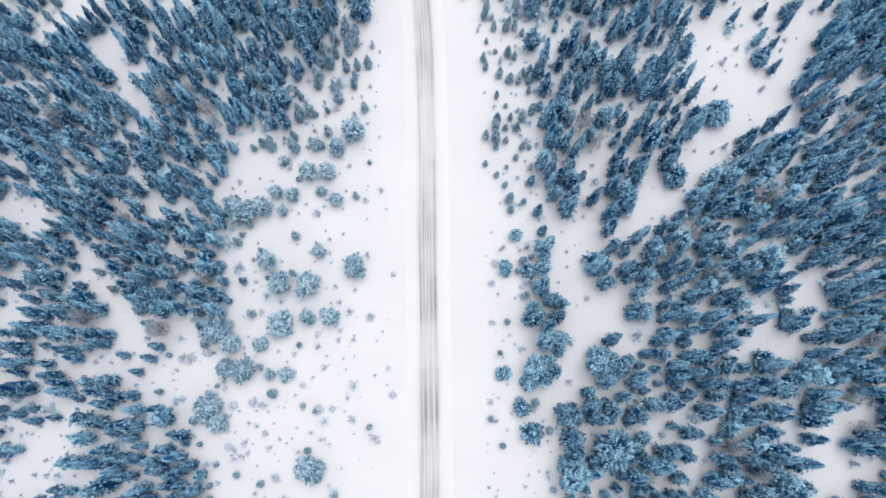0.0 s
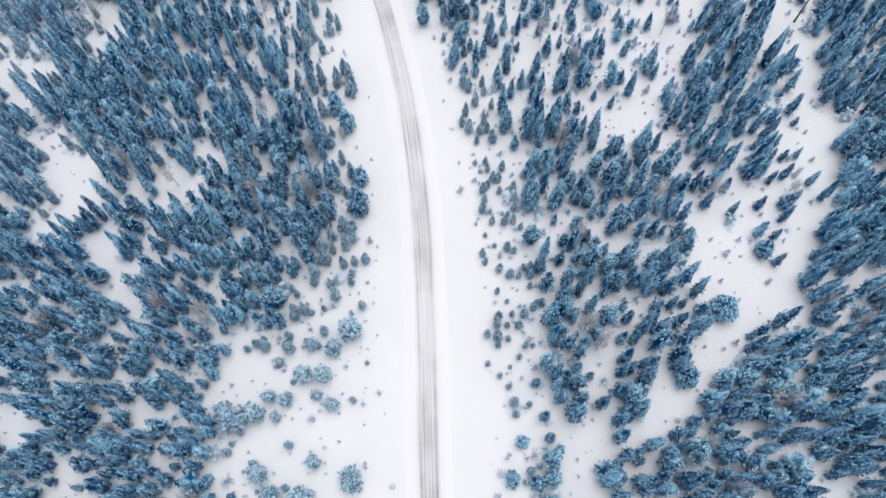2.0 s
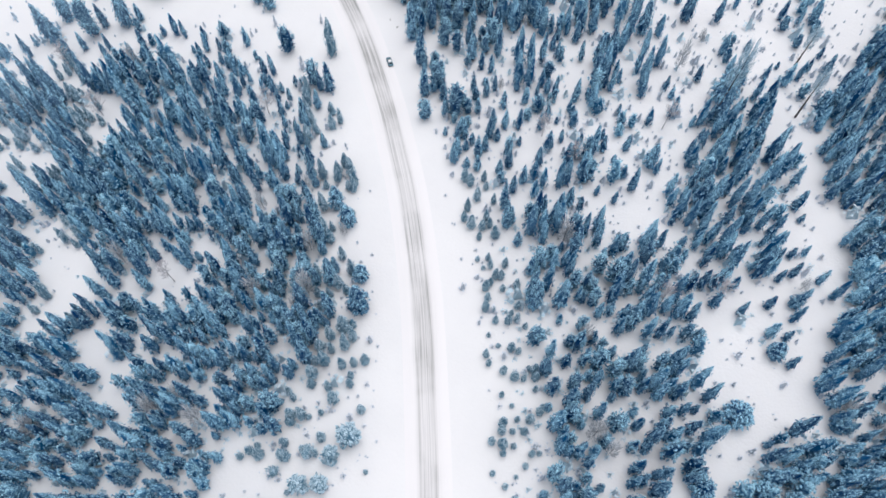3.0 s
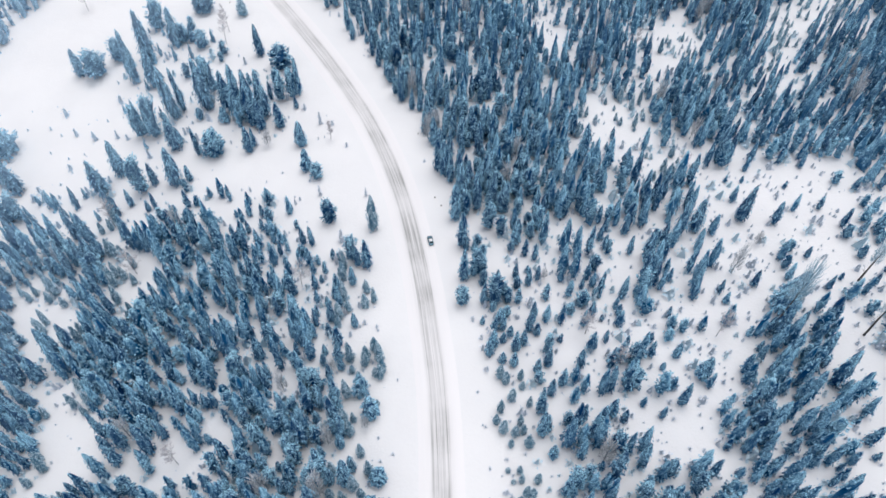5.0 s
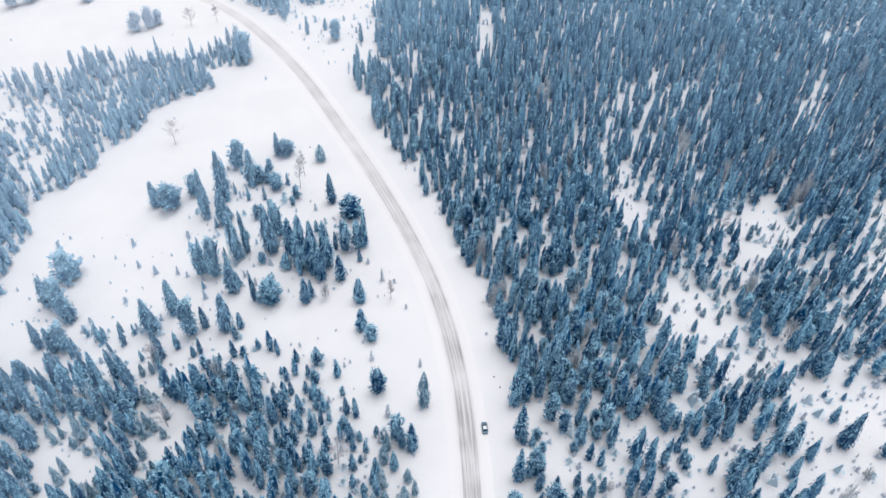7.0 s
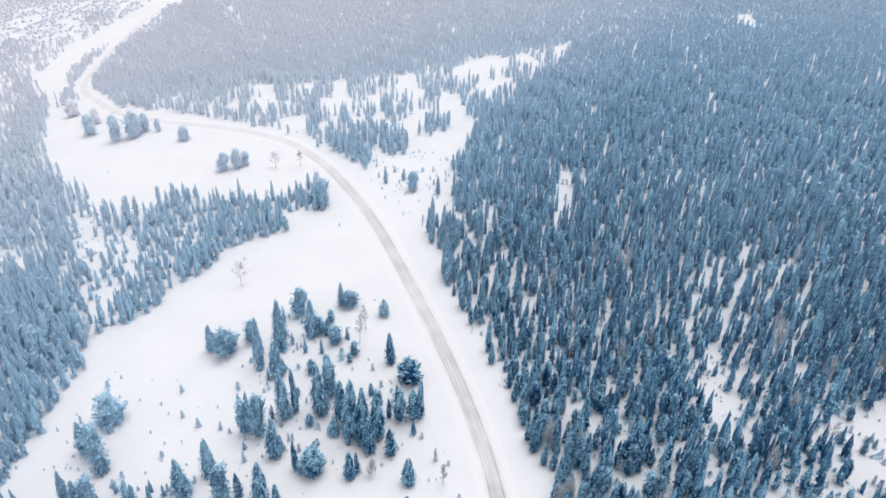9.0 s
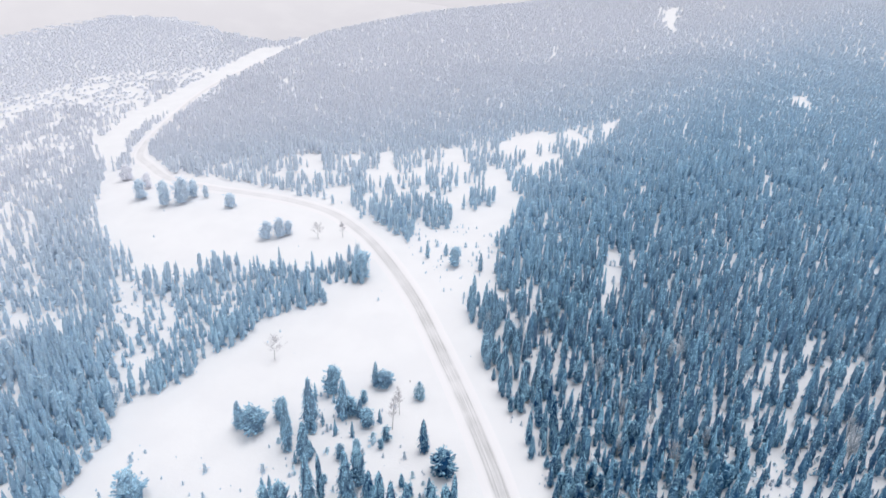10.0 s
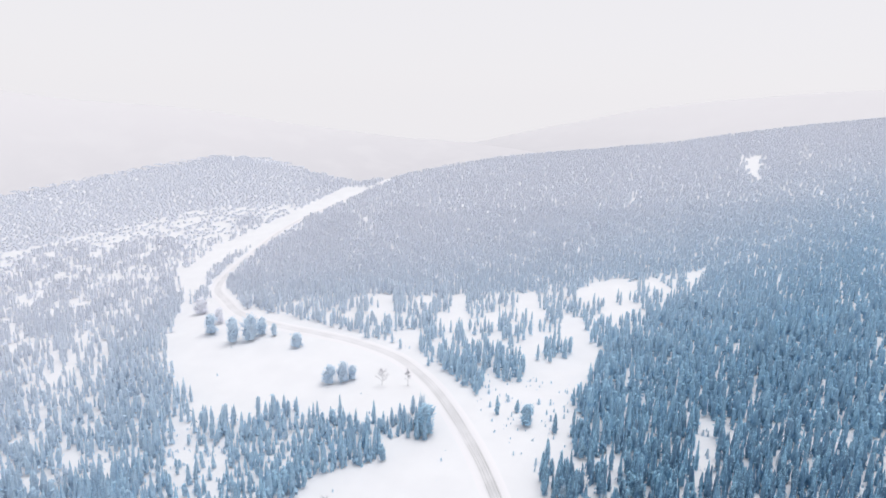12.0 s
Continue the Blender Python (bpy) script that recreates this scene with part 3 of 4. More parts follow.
THIN = {
    "hill_base": [(7, 414), (39, 459), (69, 459), (59, 361), (16, 346)],
    "hill_edge": [(-121, 428), (-101, 457), (-66, 421), (-33, 353), (-35, 308), (-66, 337)],
    "south_west": [(-138, 48), (-117, 52), (-95, 34), (-85, 14), (-80, -5), (-85, -30), (-135, -40), (-140, 0)],
    "west_verge_south": [(-66, -60), (-66, -22), (-63, -7), (-76, 5), (-87, 10), (-84, 18), (-63, 25), (-49, 21), (-37, 25), (-32, 38), (-21, 59), (-24, 8), (-27, -60)],
    "west_verge": [(-64, 42), (-68, 65), (-60, 80), (-50, 91), (-43, 107), (-33, 120), (-34, 144), (-43, 177), (-55, 214), (-36, 213), (-30, 188), (-22, 123), (-23, 70), (-22, 41)],
    "east_verge": [(14, 40), (13, 85), (10, 132), (5, 179), (18, 174), (22, 141), (27, 121), (29, 92), (26, 68), (33, 40)],
    "east_verge_south": [(10, -60), (14, 31), (12, 76), (20, 76), (25, 50), (26, 24), (32, 0), (33, -60)],
    "meadow_edge": [(-89, 240), (-63, 230), (-44, 212), (-36, 194), (-27, 165), (-44, 164), (-54, 184), (-65, 208), (-81, 221)],
    "east_glade": [(78, 258), (101, 265), (140, 268), (128, 224), (107, 225), (90, 208), (83, 224), (78, 240)],
    "east_slope": [(3, 120), (-2, 202), (-6, 240), (30, 246), (50, 262), (60, 282), (84, 292), (150, 285), (150, 205), (116, 190), (100, 150), (70, 140), (40, 120)],
    "east_wood": [(26, 58), (24, 125), (60, 140), (78, 112), (62, 72), (50, 60)],
    "north_wood": [(-85, 400), (-30, 310), (30, 292), (140, 300), (160, 480), (60, 520), (-60, 480)],
    "wood_fringe": [(-63, 222), (-89, 229), (-129, 229), (-160, 227), (-185, 222), (-185, 240), (-160, 248), (-129, 248), (-89, 246), (-63, 235)],
    "west_flat": [(-472, 379), (-600, 456), (-538, 470), (-490, 457), (-416, 399), (-421, 370)],
    "east_clearing": [(93, 231), (104, 238), (136, 240), (125, 204), (111, 205), (106, 213), (91, 212)],
    "east_hollow": [(77, 187), (93, 188), (94, 177), (90, 170), (78, 165), (73, 173)],
    "east_thicket": [(-5, 234), (10, 226), (20, 222), (31, 210), (48, 218), (56, 209), (51, 189), (45, 174), (3, 169), (-2, 202)],
    "grove": [(-170, 300), (-165, 345), (-130, 345), (-100, 320), (-78, 305), (-82, 275), (-112, 262), (-145, 270)],
    "meadow_scatter": [(-225, 238), (-160, 250), (-120, 250), (-60, 238), (-55, 285), (-75, 300), (-130, 268), (-170, 290), (-222, 300)],
    "hill_belt": [(-407, 544), (-352, 602), (-274, 644), (-196, 716), (-147, 768), (-103, 808), (-125, 671), (-141, 573), (-173, 517), (-210, 496), (-273, 520), (-333, 525)],
    "valley_floor": [(-951, 611), (-900, 900), (-730, 1000), (-719, 735), (-640, 585), (-557, 562), (-493, 489), (-453, 430), (-407, 395), (-482, 367)],
    "strip_side": [(-598, 594), (-648, 699), (-690, 838), (-735, 850), (-730, 735), (-640, 575)],
    "east_open": [(75, 231), (95, 256), (149, 256), (169, 243), (160, 222), (131, 199), (121, 202), (110, 200), (85, 188), (70, 174), (68, 181), (86, 203), (88, 225)],
    "east_scatter": [(55, 205), (90, 214), (87, 193), (81, 178), (54, 175)],
    "west_fringe": [(-95, 213), (-59, 218), (-46, 197), (-42, 164), (-80, 160)],
    "wood_gap": [(-334, 391), (-301, 376), (-306, 386), (-276, 374), (-261, 353), (-255, 335), (-251, 324), (-253, 312), (-282, 330), (-311, 352)],
    "wood_ride": [(-364, 322), (-344, 341), (-325, 360), (-307, 348), (-333, 332), (-350, 312)],
    "ridge_stand": [(84, 181), (100, 188), (112, 190), (108, 172), (103, 151), (95, 136), (84, 121), (69, 122), (72, 155)],
    "west_clearing": [(-27, 172), (-32, 144), (-33, 110), (-48, 105), (-47, 92), (-62, 85), (-69, 73), (-58, 58), (-61, 40), (-65, 28), (-80, 23), (-90, 17), (-88, 8), (-70, -10), (-66, -60), (-11, -60), (-11, 171)],
}
WOODS = {
    "west_wood": [(-478, 476), (-451, 474), (-404, 434), (-345, 397), (-314, 371), (-290, 335), (-248, 299), (-237, 286), (-264, 268), (-345, 340), (-436, 417)],
    "flat_wood": [(-624, 455), (-641, 479), (-592, 498), (-526, 461), (-573, 441)],
    "band_wood": [(-261, 304), (-246, 329), (-240, 357), (-233, 383), (-218, 412), (-190, 433), (-194, 446), (-229, 430), (-278, 419), (-302, 390), (-280, 362), (-282, 334)],
    "corner_wood": [(-217, 496), (-171, 505), (-183, 542), (-212, 539), (-228, 519)],
}


CLUTTERED = ("glade_3", "glade_5", "glade_8", "glade_9", "glade_12", "glade_13", "glade_14", "glade_15", "glade_16", "glade_17", "glade_19")


def inside(poly, x, y):
    p = np.array(poly, float)
    hit = np.zeros(x.shape, bool)
    for (ax, ay), (bx, by) in zip(p, np.roll(p, -1, 0)):
        if ay == by:
            continue
        hit ^= ((ay > y) != (by > y)) & (x < (bx - ax) * (y - ay) / (by - ay) + ax)
    return hit


def ripple(x, y, scale, seed):
    """Smooth uneven values from 0 to 1 over the plan."""
    r = np.random.RandomState(seed)
    total = np.zeros_like(x)
    for _ in range(7):
        a, k, ph = r.uniform(0, 6.28), r.uniform(0.6, 1.7) / scale, r.uniform(0, 6.28)
        total += np.sin(k * (x * np.cos(a) + y * np.sin(a)) * 6.28 + ph)
    return np.clip(0.5 + total / 5.5, 0, 1)


def cover(x, y):
    """How densely trees stand at each place, 0 to 1."""
    wob = 2.5
    wx = x + wob * np.sin(y / 6.1 + 1.3) + 1.2 * np.sin(x / 2.9 + y / 3.7)
    wy = y + wob * np.sin(x / 5.3 + 0.4) + 1.2 * np.sin(x / 3.3 - y / 2.7)
    gaps = ripple(x, y, 34, 2)
    d = np.where((gaps > 0.22) | (y > 520) | ((y < 250) & (x > -170)), np.where(y > 450, 0.97, np.where(x < -225, 0.82, np.where(y < 120, np.where(x > 60, 0.84, 0.78), np.where((x < -40) & (y < 235), 0.775, 0.82)))), 0.35)
    for poly in THIN.values():
        d = np.where(inside(poly, wx, wy), 0.30, d)
    d = np.where(inside(THIN["south_west"], wx, wy), 0.55, d)
    d = np.where(inside(THIN["east_slope"], wx, wy), 0.50, d)
    d = np.where(inside(THIN["east_wood"], wx, wy), 0.6, d)
    d = np.where(inside(THIN["north_wood"], wx, wy), np.where(y > 350, np.where(x > 20, 0.96, 0.86), 0.68) * np.where((ripple(x, y, 17, 33) > 0.28) | (y > 330), 1.0, 0.25), d)
    d = np.where(inside(THIN["hill_base"], wx, wy) | inside(THIN["hill_edge"], wx, wy), 0.52, d)
    d = np.where(inside(THIN["east_clearing"], wx, wy) | inside(THIN["east_hollow"], wx, wy), 0.20, d)
    d = np.where(inside(THIN["east_thicket"], wx, wy), 0.42, d)
    d = np.where(inside(THIN["east_glade"], wx, wy), 0.22, d)
    d = np.where(inside(THIN["east_verge"], wx, wy), 0.72, d)
    d = np.where(inside(THIN["hill_belt"], wx, wy), 0.45 * (ripple(x, y, 45, 9) > 0.36), d)
    d = np.where(inside(THIN["valley_floor"], wx, wy), 0.75 * (ripple(x, y, 40, 4) > 0.38), d)
    d = np.where(inside(THIN["strip_side"], wx, wy), 0.4 * (ripple(x, y, 30, 5) > 0.4), d)
    gx, gy = wx + 4.5 * np.sin(y / 9.7 + 2.1) + 2 * np.sin(y / 3.1), wy + 4.5 * np.sin(x / 8.3 + 0.7) + 2 * np.sin(x / 2.7)
    for key, poly in OPEN.items():
        d = np.where(inside(poly, gx, gy) if key.startswith("glade") else inside(poly, wx, wy), 0.0, d)
    d = np.where(inside(THIN["grove"], wx, wy), 0.12, d)
    d = np.where(inside(THIN["meadow_edge"], wx, wy) | inside(THIN["west_verge"], wx, wy), 0.5, d)
    d = np.where(inside(THIN["west_clearing"], wx, wy), np.where((x < -23) & (y > 84), np.where(x < -28, 0.42, 0.26), np.where(y > 110, 0.12, 0.07)), d)
    d = np.where(inside(THIN["east_verge_south"], wx, wy) & (y < 62), 0.17, d)
    d = np.where(inside(THIN["east_scatter"], wx, wy), 0.24, d)
    d = np.where(inside(THIN["west_fringe"], wx, wy) & (d > 0.05), 0.66, d)
    d = np.where(inside(THIN["ridge_stand"], wx, wy), 0.58, d)
    d = np.where(inside(THIN["east_open"], wx, wy), 0.1, d)
    d = np.where(inside(OPEN["band_gap"], wx, wy), 0.2, d)
    d = np.where(inside(THIN["wood_fringe"], wx, wy), 0.26, d)
    d = np.where(inside(THIN["west_flat"], wx, wy), 0.34, d)
    for key, poly in OPEN.items():
        if key in CLUTTERED:
            d = np.where(inside(poly, gx, gy), 0.38 if key in ("glade_15", "glade_16", "glade_17", "glade_19") else 0.12, d)
    for poly in WOODS.values():
        d = np.where(inside(poly, wx, wy), 0.92, d)
    d = np.where(inside(THIN["wood_gap"], wx, wy), 0.34, d)
    d = np.where(inside(THIN["wood_ride"], wx, wy), 0.12, d)
    for key, share in (("glade_36", 0.2), ("glade_37", 0.05), ("glade_38", 0.22), ("glade_39", 0.1), ("glade_40", 0.22), ("glade_41", 0.05), ("glade_42", 0.05), ("glade_43", 0.05), ("glade_44", 0.1)):
        d = np.where(inside(OPEN[key], wx, wy), share, d)
    return d


def road_gap(x, y):
    """Distance to the middle of the road."""
    out = np.full(x.shape, 1e9)
    for px, py in ROAD_LINE[::2]:
        out = np.minimum(out, np.hypot(x - px, y - py))
    return out


def seen_land(x, y):
    """The part of the valley that the flight looks at, with some margin."""
    left = np.where(y < 120, -165 - 0.5 * np.maximum(y, 0), -225 - 1.9 * (y - 120))
    right = np.where(y < 480, 150 + 0.16 * np.maximum(y, 0), 227 + 0.12 * (y - 480))
    return (x > np.maximum(left, -2300)) & (x < right)


def scatter(x0, x1, y0, y1, cell, seed):
    r = np.random.RandomState(seed)
    gx, gy = np.meshgrid(np.arange(x0, x1, cell), np.arange(y0, y1, cell))
    x = (gx + r.uniform(-0.42, 0.42, gx.shape) * cell).ravel()
    y = (gy + r.uniform(-0.42, 0.42, gx.shape) * cell).ravel()
    keep = seen_land(x, y)
    x, y = x[keep], y[keep]
    keep = (r.uniform(size=x.shape) < cover(x, y)) & (road_gap(x, y) > 9)
    return x[keep], y[keep], r


def joined(name, label, lots, mat, category):
    """Many trees as one mesh. lots: a shape (corners, triangles, frost with painted shade) with arrays x, y, height,
    width, turn.
    """
    vs, fs, ds, rs, ts, base = [], [], [], [], [], 0
    for (v, f, frost_shade), x, y, h, w, turn in lots:
        if not len(x):
            continue
        c, s = np.cos(turn)[:, None], np.sin(turn)[:, None]
        px = (v[None, :, 0] * c - v[None, :, 1] * s) * w[:, None] + x[:, None]
        py = (v[None, :, 0] * s + v[None, :, 1] * c) * w[:, None] + y[:, None]
        pz = v[None, :, 2] * h[:, None] + (ground_z(x, y) - 0.1)[:, None]
        vs.append(np.stack([px, py, pz], 2).reshape(-1, 3))
        fs.append((f[None] + (base + np.arange(len(x)) * len(v))[:, None, None]).reshape(-1, 3))
        ds.append(np.tile(frost_shade, len(x)))
        rs.append(np.repeat(haze_at(x, y), len(v)))
        ts.append(np.repeat(np.abs(np.sin(x * 12.9 + y * 78.2)), len(v)))
        base += len(x) * len(v)
    me = raw_mesh(name, np.concatenate(vs), np.concatenate(fs), (("frost_shade", np.concatenate(ds)), ("haze", np.concatenate(rs)), ("tone", np.concatenate(ts))))
    me.materials.append(mat)
    return tagged(new(name, me), label, category, kind="stuff")


def with_stem(shape):
    """A shape with its trunk's lower end showing."""
    v, f, frost_shade = shape
    n = len(v)
    stem = np.array([(0.014 * math.cos(2.1 * j), 0.014 * math.sin(2.1 * j), z) for z in (-0.03, 0.3) for j in range(3)])
    tri = np.array([(n + j, n + (j + 1) % 3, n + 3 + (j + 1) % 3) for j in range(3)] + [(n + j, n + 3 + (j + 1) % 3, n + 3 + j) for j in range(3)])
    return np.concatenate([v, stem]), np.concatenate([f, tri]), np.concatenate([frost_shade, np.zeros(6)])


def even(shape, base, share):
    """A shape with its frost and painted shade laid more evenly."""
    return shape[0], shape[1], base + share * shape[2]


def sizes(r, n, kind):
    if kind in ("pine", "birch"):
        h = r.uniform(8, 14, n)
        return h, h * r.uniform(0.30, 0.42, n)
    h = r.uniform(10, 20, n) * r.choice([1, 1, 1, 0.62], n)
    return h, 1.5 + h * r.uniform(0.13, 0.22, n)


# near woods: single trees by the road, the rest joined
x, y, r = scatter(-620, 260, -70, 560, 3.7, 21)
far_off = np.hypot(x + 10, y - 80) > 420
x, y = x[~far_off], y[~far_off]
is_pine = r.uniform(size=x.shape) < np.where(ripple(x, y, 80, 6) > 0.62, 0.35, 0.12)
edge = road_gap(x, y)
x, y, is_pine, edge = x[edge > 17], y[edge > 17], is_pine[edge > 17], edge[edge > 17]
young = inside(THIN["east_verge"], x, y) | inside(THIN["west_clearing"], x, y) | inside(THIN["east_verge_south"], x, y) | inside(THIN["west_verge_south"], x, y) | (inside(THIN["west_verge"], x, y) & (np.sin(7.1 * x + 3.3 * y) > -0.6))
young |= (x > -40) & (x < -20) & (y > 84) & (y < 205) & (np.sin(5.7 * x + 4.1 * y) > -0.2)
is_birch = (r.uniform(size=x.shape) < 0.035) & (ripple(x, y, 50, 12) > 0.45)
for key in CLUTTERED:
    young |= inside(OPEN[key], x, y)
for kind, label, group, mask in (
        ("spruce", "snow-dusted dark blue-green spruce tree in the roadside forest", "roadside spruces", ~is_pine & ~young & ~is_birch),
        ("pine", "round-crowned snow-dusted pine tree in the roadside forest", "roadside pines", is_pine & ~young & ~is_birch),
        ("birch", "grey leafless birch with a frosted crown of fine twigs", "birches", is_birch & ~young),
        ("young", "pale frosted young spruce on the snowy road verge", "verge spruces", young)):
    h, w = sizes(r, len(x), kind)
    thin = (cover(x, y) < 0.35) | inside(WOODS["band_wood"], x, y) | inside(THIN["east_thicket"], x, y) | inside(THIN["meadow_edge"], x, y) | inside(THIN["west_verge"], x, y)
    h, w = np.where(young, h * np.where((x < -23) & (y > 84), 0.62, 0.42), np.where(thin, h * 0.6, h)), np.where(young, w * np.where((x < -23) & (y > 84), 0.8, 0.6), np.where(thin, w * 0.75, w))
    w = w * (1 - 0.12 * step((np.hypot(x, y - 130) - 170) / 120)) * (1 + 0.15 * step((-190 - x) / 60)) * np.where(inside(THIN["north_wood"], x, y), 0.96, 1.0)
    order = np.argsort(np.where(mask, edge, 1e9))[:min(280, int(mask.sum()))]
    single = np.zeros(len(x), bool)
    single[order] = True
    for i in order:
        plant(kind, float(x[i]), float(y[i]), float(h[i]), float(w[i]), label, group)
    rest = np.where(mask & ~single)[0]
    turn = r.uniform(0, 6.28, len(x))
    n = LOOKS[kind][2]
    make = LOOKS[kind][0]
    lots = []
    close = np.hypot(x, y - 130) < 190
    for k in range(n):
        j = rest[close[rest]][k::n]
        lots.append((with_stem(make(50 + k, 84, 6, 5)), x[j], y[j], h[j], w[j], turn[j]))
        j = rest[~close[rest]][k::n]
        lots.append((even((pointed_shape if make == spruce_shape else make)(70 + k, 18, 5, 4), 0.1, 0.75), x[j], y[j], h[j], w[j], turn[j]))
    if len(rest):
        joined(kind + "_forest", "dense forest of snow-dusted " + kind + " trees", lots, LOOKS[kind][1], "forest")

# frosted shrubs and saplings between the trunks
x, y, r = scatter(-260, 190, -70, 380, 5.0, 31)
keep = (np.hypot(x, y - 130) < 260) & (road_gap(x, y) > 26)
x, y = x[keep], y[keep]
h, turn = r.uniform(0.8, 3.6, len(x)) * r.choice([1, 1, 1.8], len(x)), r.uniform(0, 6.28, len(x))
w = 1.0 + h * r.uniform(0.5, 0.9, len(x))
joined("frosted_undergrowth", "pale frosted shrubs and saplings under the trees", [(shrub_shape(40 + k, 10, 3, 2), x[k::4], y[k::4], h[k::4], w[k::4], turn[k::4]) for k in range(4)], UNDER, "undergrowth")

# woods up the valley and on the hill
x, y, r = scatter(-1000, 330, 200, 1150, 3.9, 22)
d = np.hypot(x + 10, y - 80)
keep = (d > 420) & (d < 1000 + 90 * np.sin(x / 37.0) * np.sin(y / 29.0 + x / 61.0)) & (ripple(x, y, 26, 17) + r.uniform(0, 0.5, x.shape) > 0.30)
x, y, d = x[keep], y[keep], d[keep]
# far crowns kept low and flat, so they look paler as in haze
h = r.uniform(8, 18, len(x)) * (0.8 + 0.4 * ripple(x, y, 60, 18)) * (1 - 0.25 * haze_at(x, y)) * (1 - 0.3 * step((d - 560) / 300))
w = 1.5 + h * r.uniform(0.16, 0.26, len(x)) + 2.6 * step((d - 560) / 420)
turn = r.uniform(0, 6.28, len(x))
lots = []
for k in range(4):
    make = pine_shape if k == 3 else pointed_shape
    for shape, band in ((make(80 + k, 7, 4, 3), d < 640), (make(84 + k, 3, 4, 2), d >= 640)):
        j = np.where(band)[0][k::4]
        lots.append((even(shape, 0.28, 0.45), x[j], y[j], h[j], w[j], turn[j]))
joined("hillside_forest", "frosted conifer forest covering the hillside, with haze painted into its colour", lots, SPRUCE, "forest")

x, y, r = scatter(-1900, 420, 400, 2300, 6.6, 23)
d, brow = np.hypot(x + 10, y - 80), brow_distance(x, y)
rim = np.hypot(x + 26, y - 150)
west = step((np.degrees(np.arctan2(-26 - x, y - 150)) - 35) / 9)
keep = (d > 1004 + 90 * np.sin(x / 37.0) * np.sin(y / 29.0 + x / 61.0)) & (rim < brow + 60 - west * (20 + 90 * ripple(x, y, 60, 14)))
sparse = np.where(west > 0.5, 0.2 * step((rim - 0.6 * brow) / (0.4 * brow)), 0.15 * step((rim - 0.75 * brow) / (0.25 * brow)))
keep &= r.uniform(size=x.shape) > sparse
x, y, west = x[keep], y[keep], west[keep]
# flattened further in the west: the shape pales the canopy like haze
h, w = r.uniform(5.5, 9, len(x)) * (1 - 0.62 * west), r.uniform(8.6, 11.2, len(x)) * (1 + 0.3 * west)
turn = r.uniform(0, 6.28, len(x))
joined("distant_forest", "frosted forest far up the valley, paled by haze painted into its colour", [(even(spruce_shape(90 + k, 1, 4, 2), 0.28, 0.4), x[k::3], y[k::3], h[k::3], w[k::3], turn[k::3]) for k in range(3)], SPRUCE, "forest")

# ---- single trees on the open ground ----
ISLAND_SPRUCES = [(-188, 315, 15, 4.9), (-160, 311, 28, 5), (-158, 325, 27, 6.8), (-148, 336, 20, 6.5), (-141, 338, 10, 3.5), (-144, 358, 14, 3.6),
                  (-106, 329, 17, 4.4), (-83, 304, 20, 3.5), (-105, 288, 29, 7), (-99, 286, 28, 6.6), (-95, 290, 25, 6.4), (-95, 283, 18, 4.9),
                  (-122, 295, 27, 6.6), (-112, 294, 21, 6.2), (-135, 289, 27, 6), (-150, 309, 20, 6), (-132, 293, 24, 3.3), (-129, 271, 20, 5.8),
                  (-112, 287, 8, 4.5), (-118, 268, 16, 2.6), (-97, 270, 14, 4.3), (-87, 284, 14, 4.4), (-76, 274, 13, 5.0), (-71, 260, 12, 4.5)]
ISLAND_PINES = [(-180, 315, 14, 10), (-173, 325, 12, 6.5), (-160, 347, 16, 7.8), (-145, 338, 10, 5.8), (-135, 334, 10, 6.3), (-140, 359, 9, 8.2),
                (-94, 321, 12, 10), (-90, 300, 17, 5.6), (-85, 302, 16, 5.1), (-122, 304, 20, 6.3), (-140, 278, 22, 7.0), (-146, 278, 18, 6.2),
                (-111, 268, 13, 9), (-66, 256, 8, 4.9)]
MEADOW_SPRUCES = [(-203, 253, 16, 5), (-189, 247, 17, 6.2), (-186, 232, 14, 4.2), (-193, 233, 16, 3.7), (-152, 247, 19, 6.3), (-148, 257, 19, 5.5), (-132, 252, 12, 3.4),
                  (-123, 252, 20, 6), (-118, 254, 9, 2.9), (-147, 240, 10, 2.6), (-5, 210, 17, 3.9), (-47, 197, 12, 2.6), (-168, 469, 12, 2.6), (-159, 476, 8, 2.7), (-133, 466, 12, 3), (-127, 440, 14, 3.2), (-122, 433, 9, 3)]
MEADOW_PINES = [(-203, 268, 15, 11), (-197, 252, 17, 8), (-183, 234, 14, 6.7), (-136, 248, 19, 6.8), (-57, 234, 13, 5.5), (-5, 200, 10, 4.5), (0, 213, 14, 5), (6, 201, 16, 5.8),
                (-194, 435, 18, 10), (-274, 453, 13, 8), (-267, 458, 14, 7.2), (-264, 463, 10, 5.8), (-374, 470, 20, 9.3), (-365, 478, 20, 11), (-364, 488, 14, 7.7),
                (-354, 490, 10, 4.2), (-149, 466, 13, 7), (-326, 482, 11, 8), (-455, 512, 14, 11), (-404, 477, 16, 10), (-416, 496, 13, 7.4)]
ROADSIDE_PINES = [(-39, -13, 8, 7.4), (-27, 46, 8, 6.2), (-34, 31, 7, 5.2), (-41, 41, 9, 7), (-41, 31, 6, 4.2), (-49, 29, 8, 7.7), (-50, 41, 8, 6.4), (-54, 48, 9, 5.3),
                  (-69, 27, 9, 8), (-64, 23, 7, 5.4), (-60, 15, 8, 6.4), (-65, 16, 7, 5.1), (-70, 4, 6, 7.7), (-67, 0, 6, 5.5), (-55, 23, 4, 4.3), (-52, 14, 5, 3.2),
                  (-47, 14, 3, 4.6), (-38, 51, 5, 3.9)]
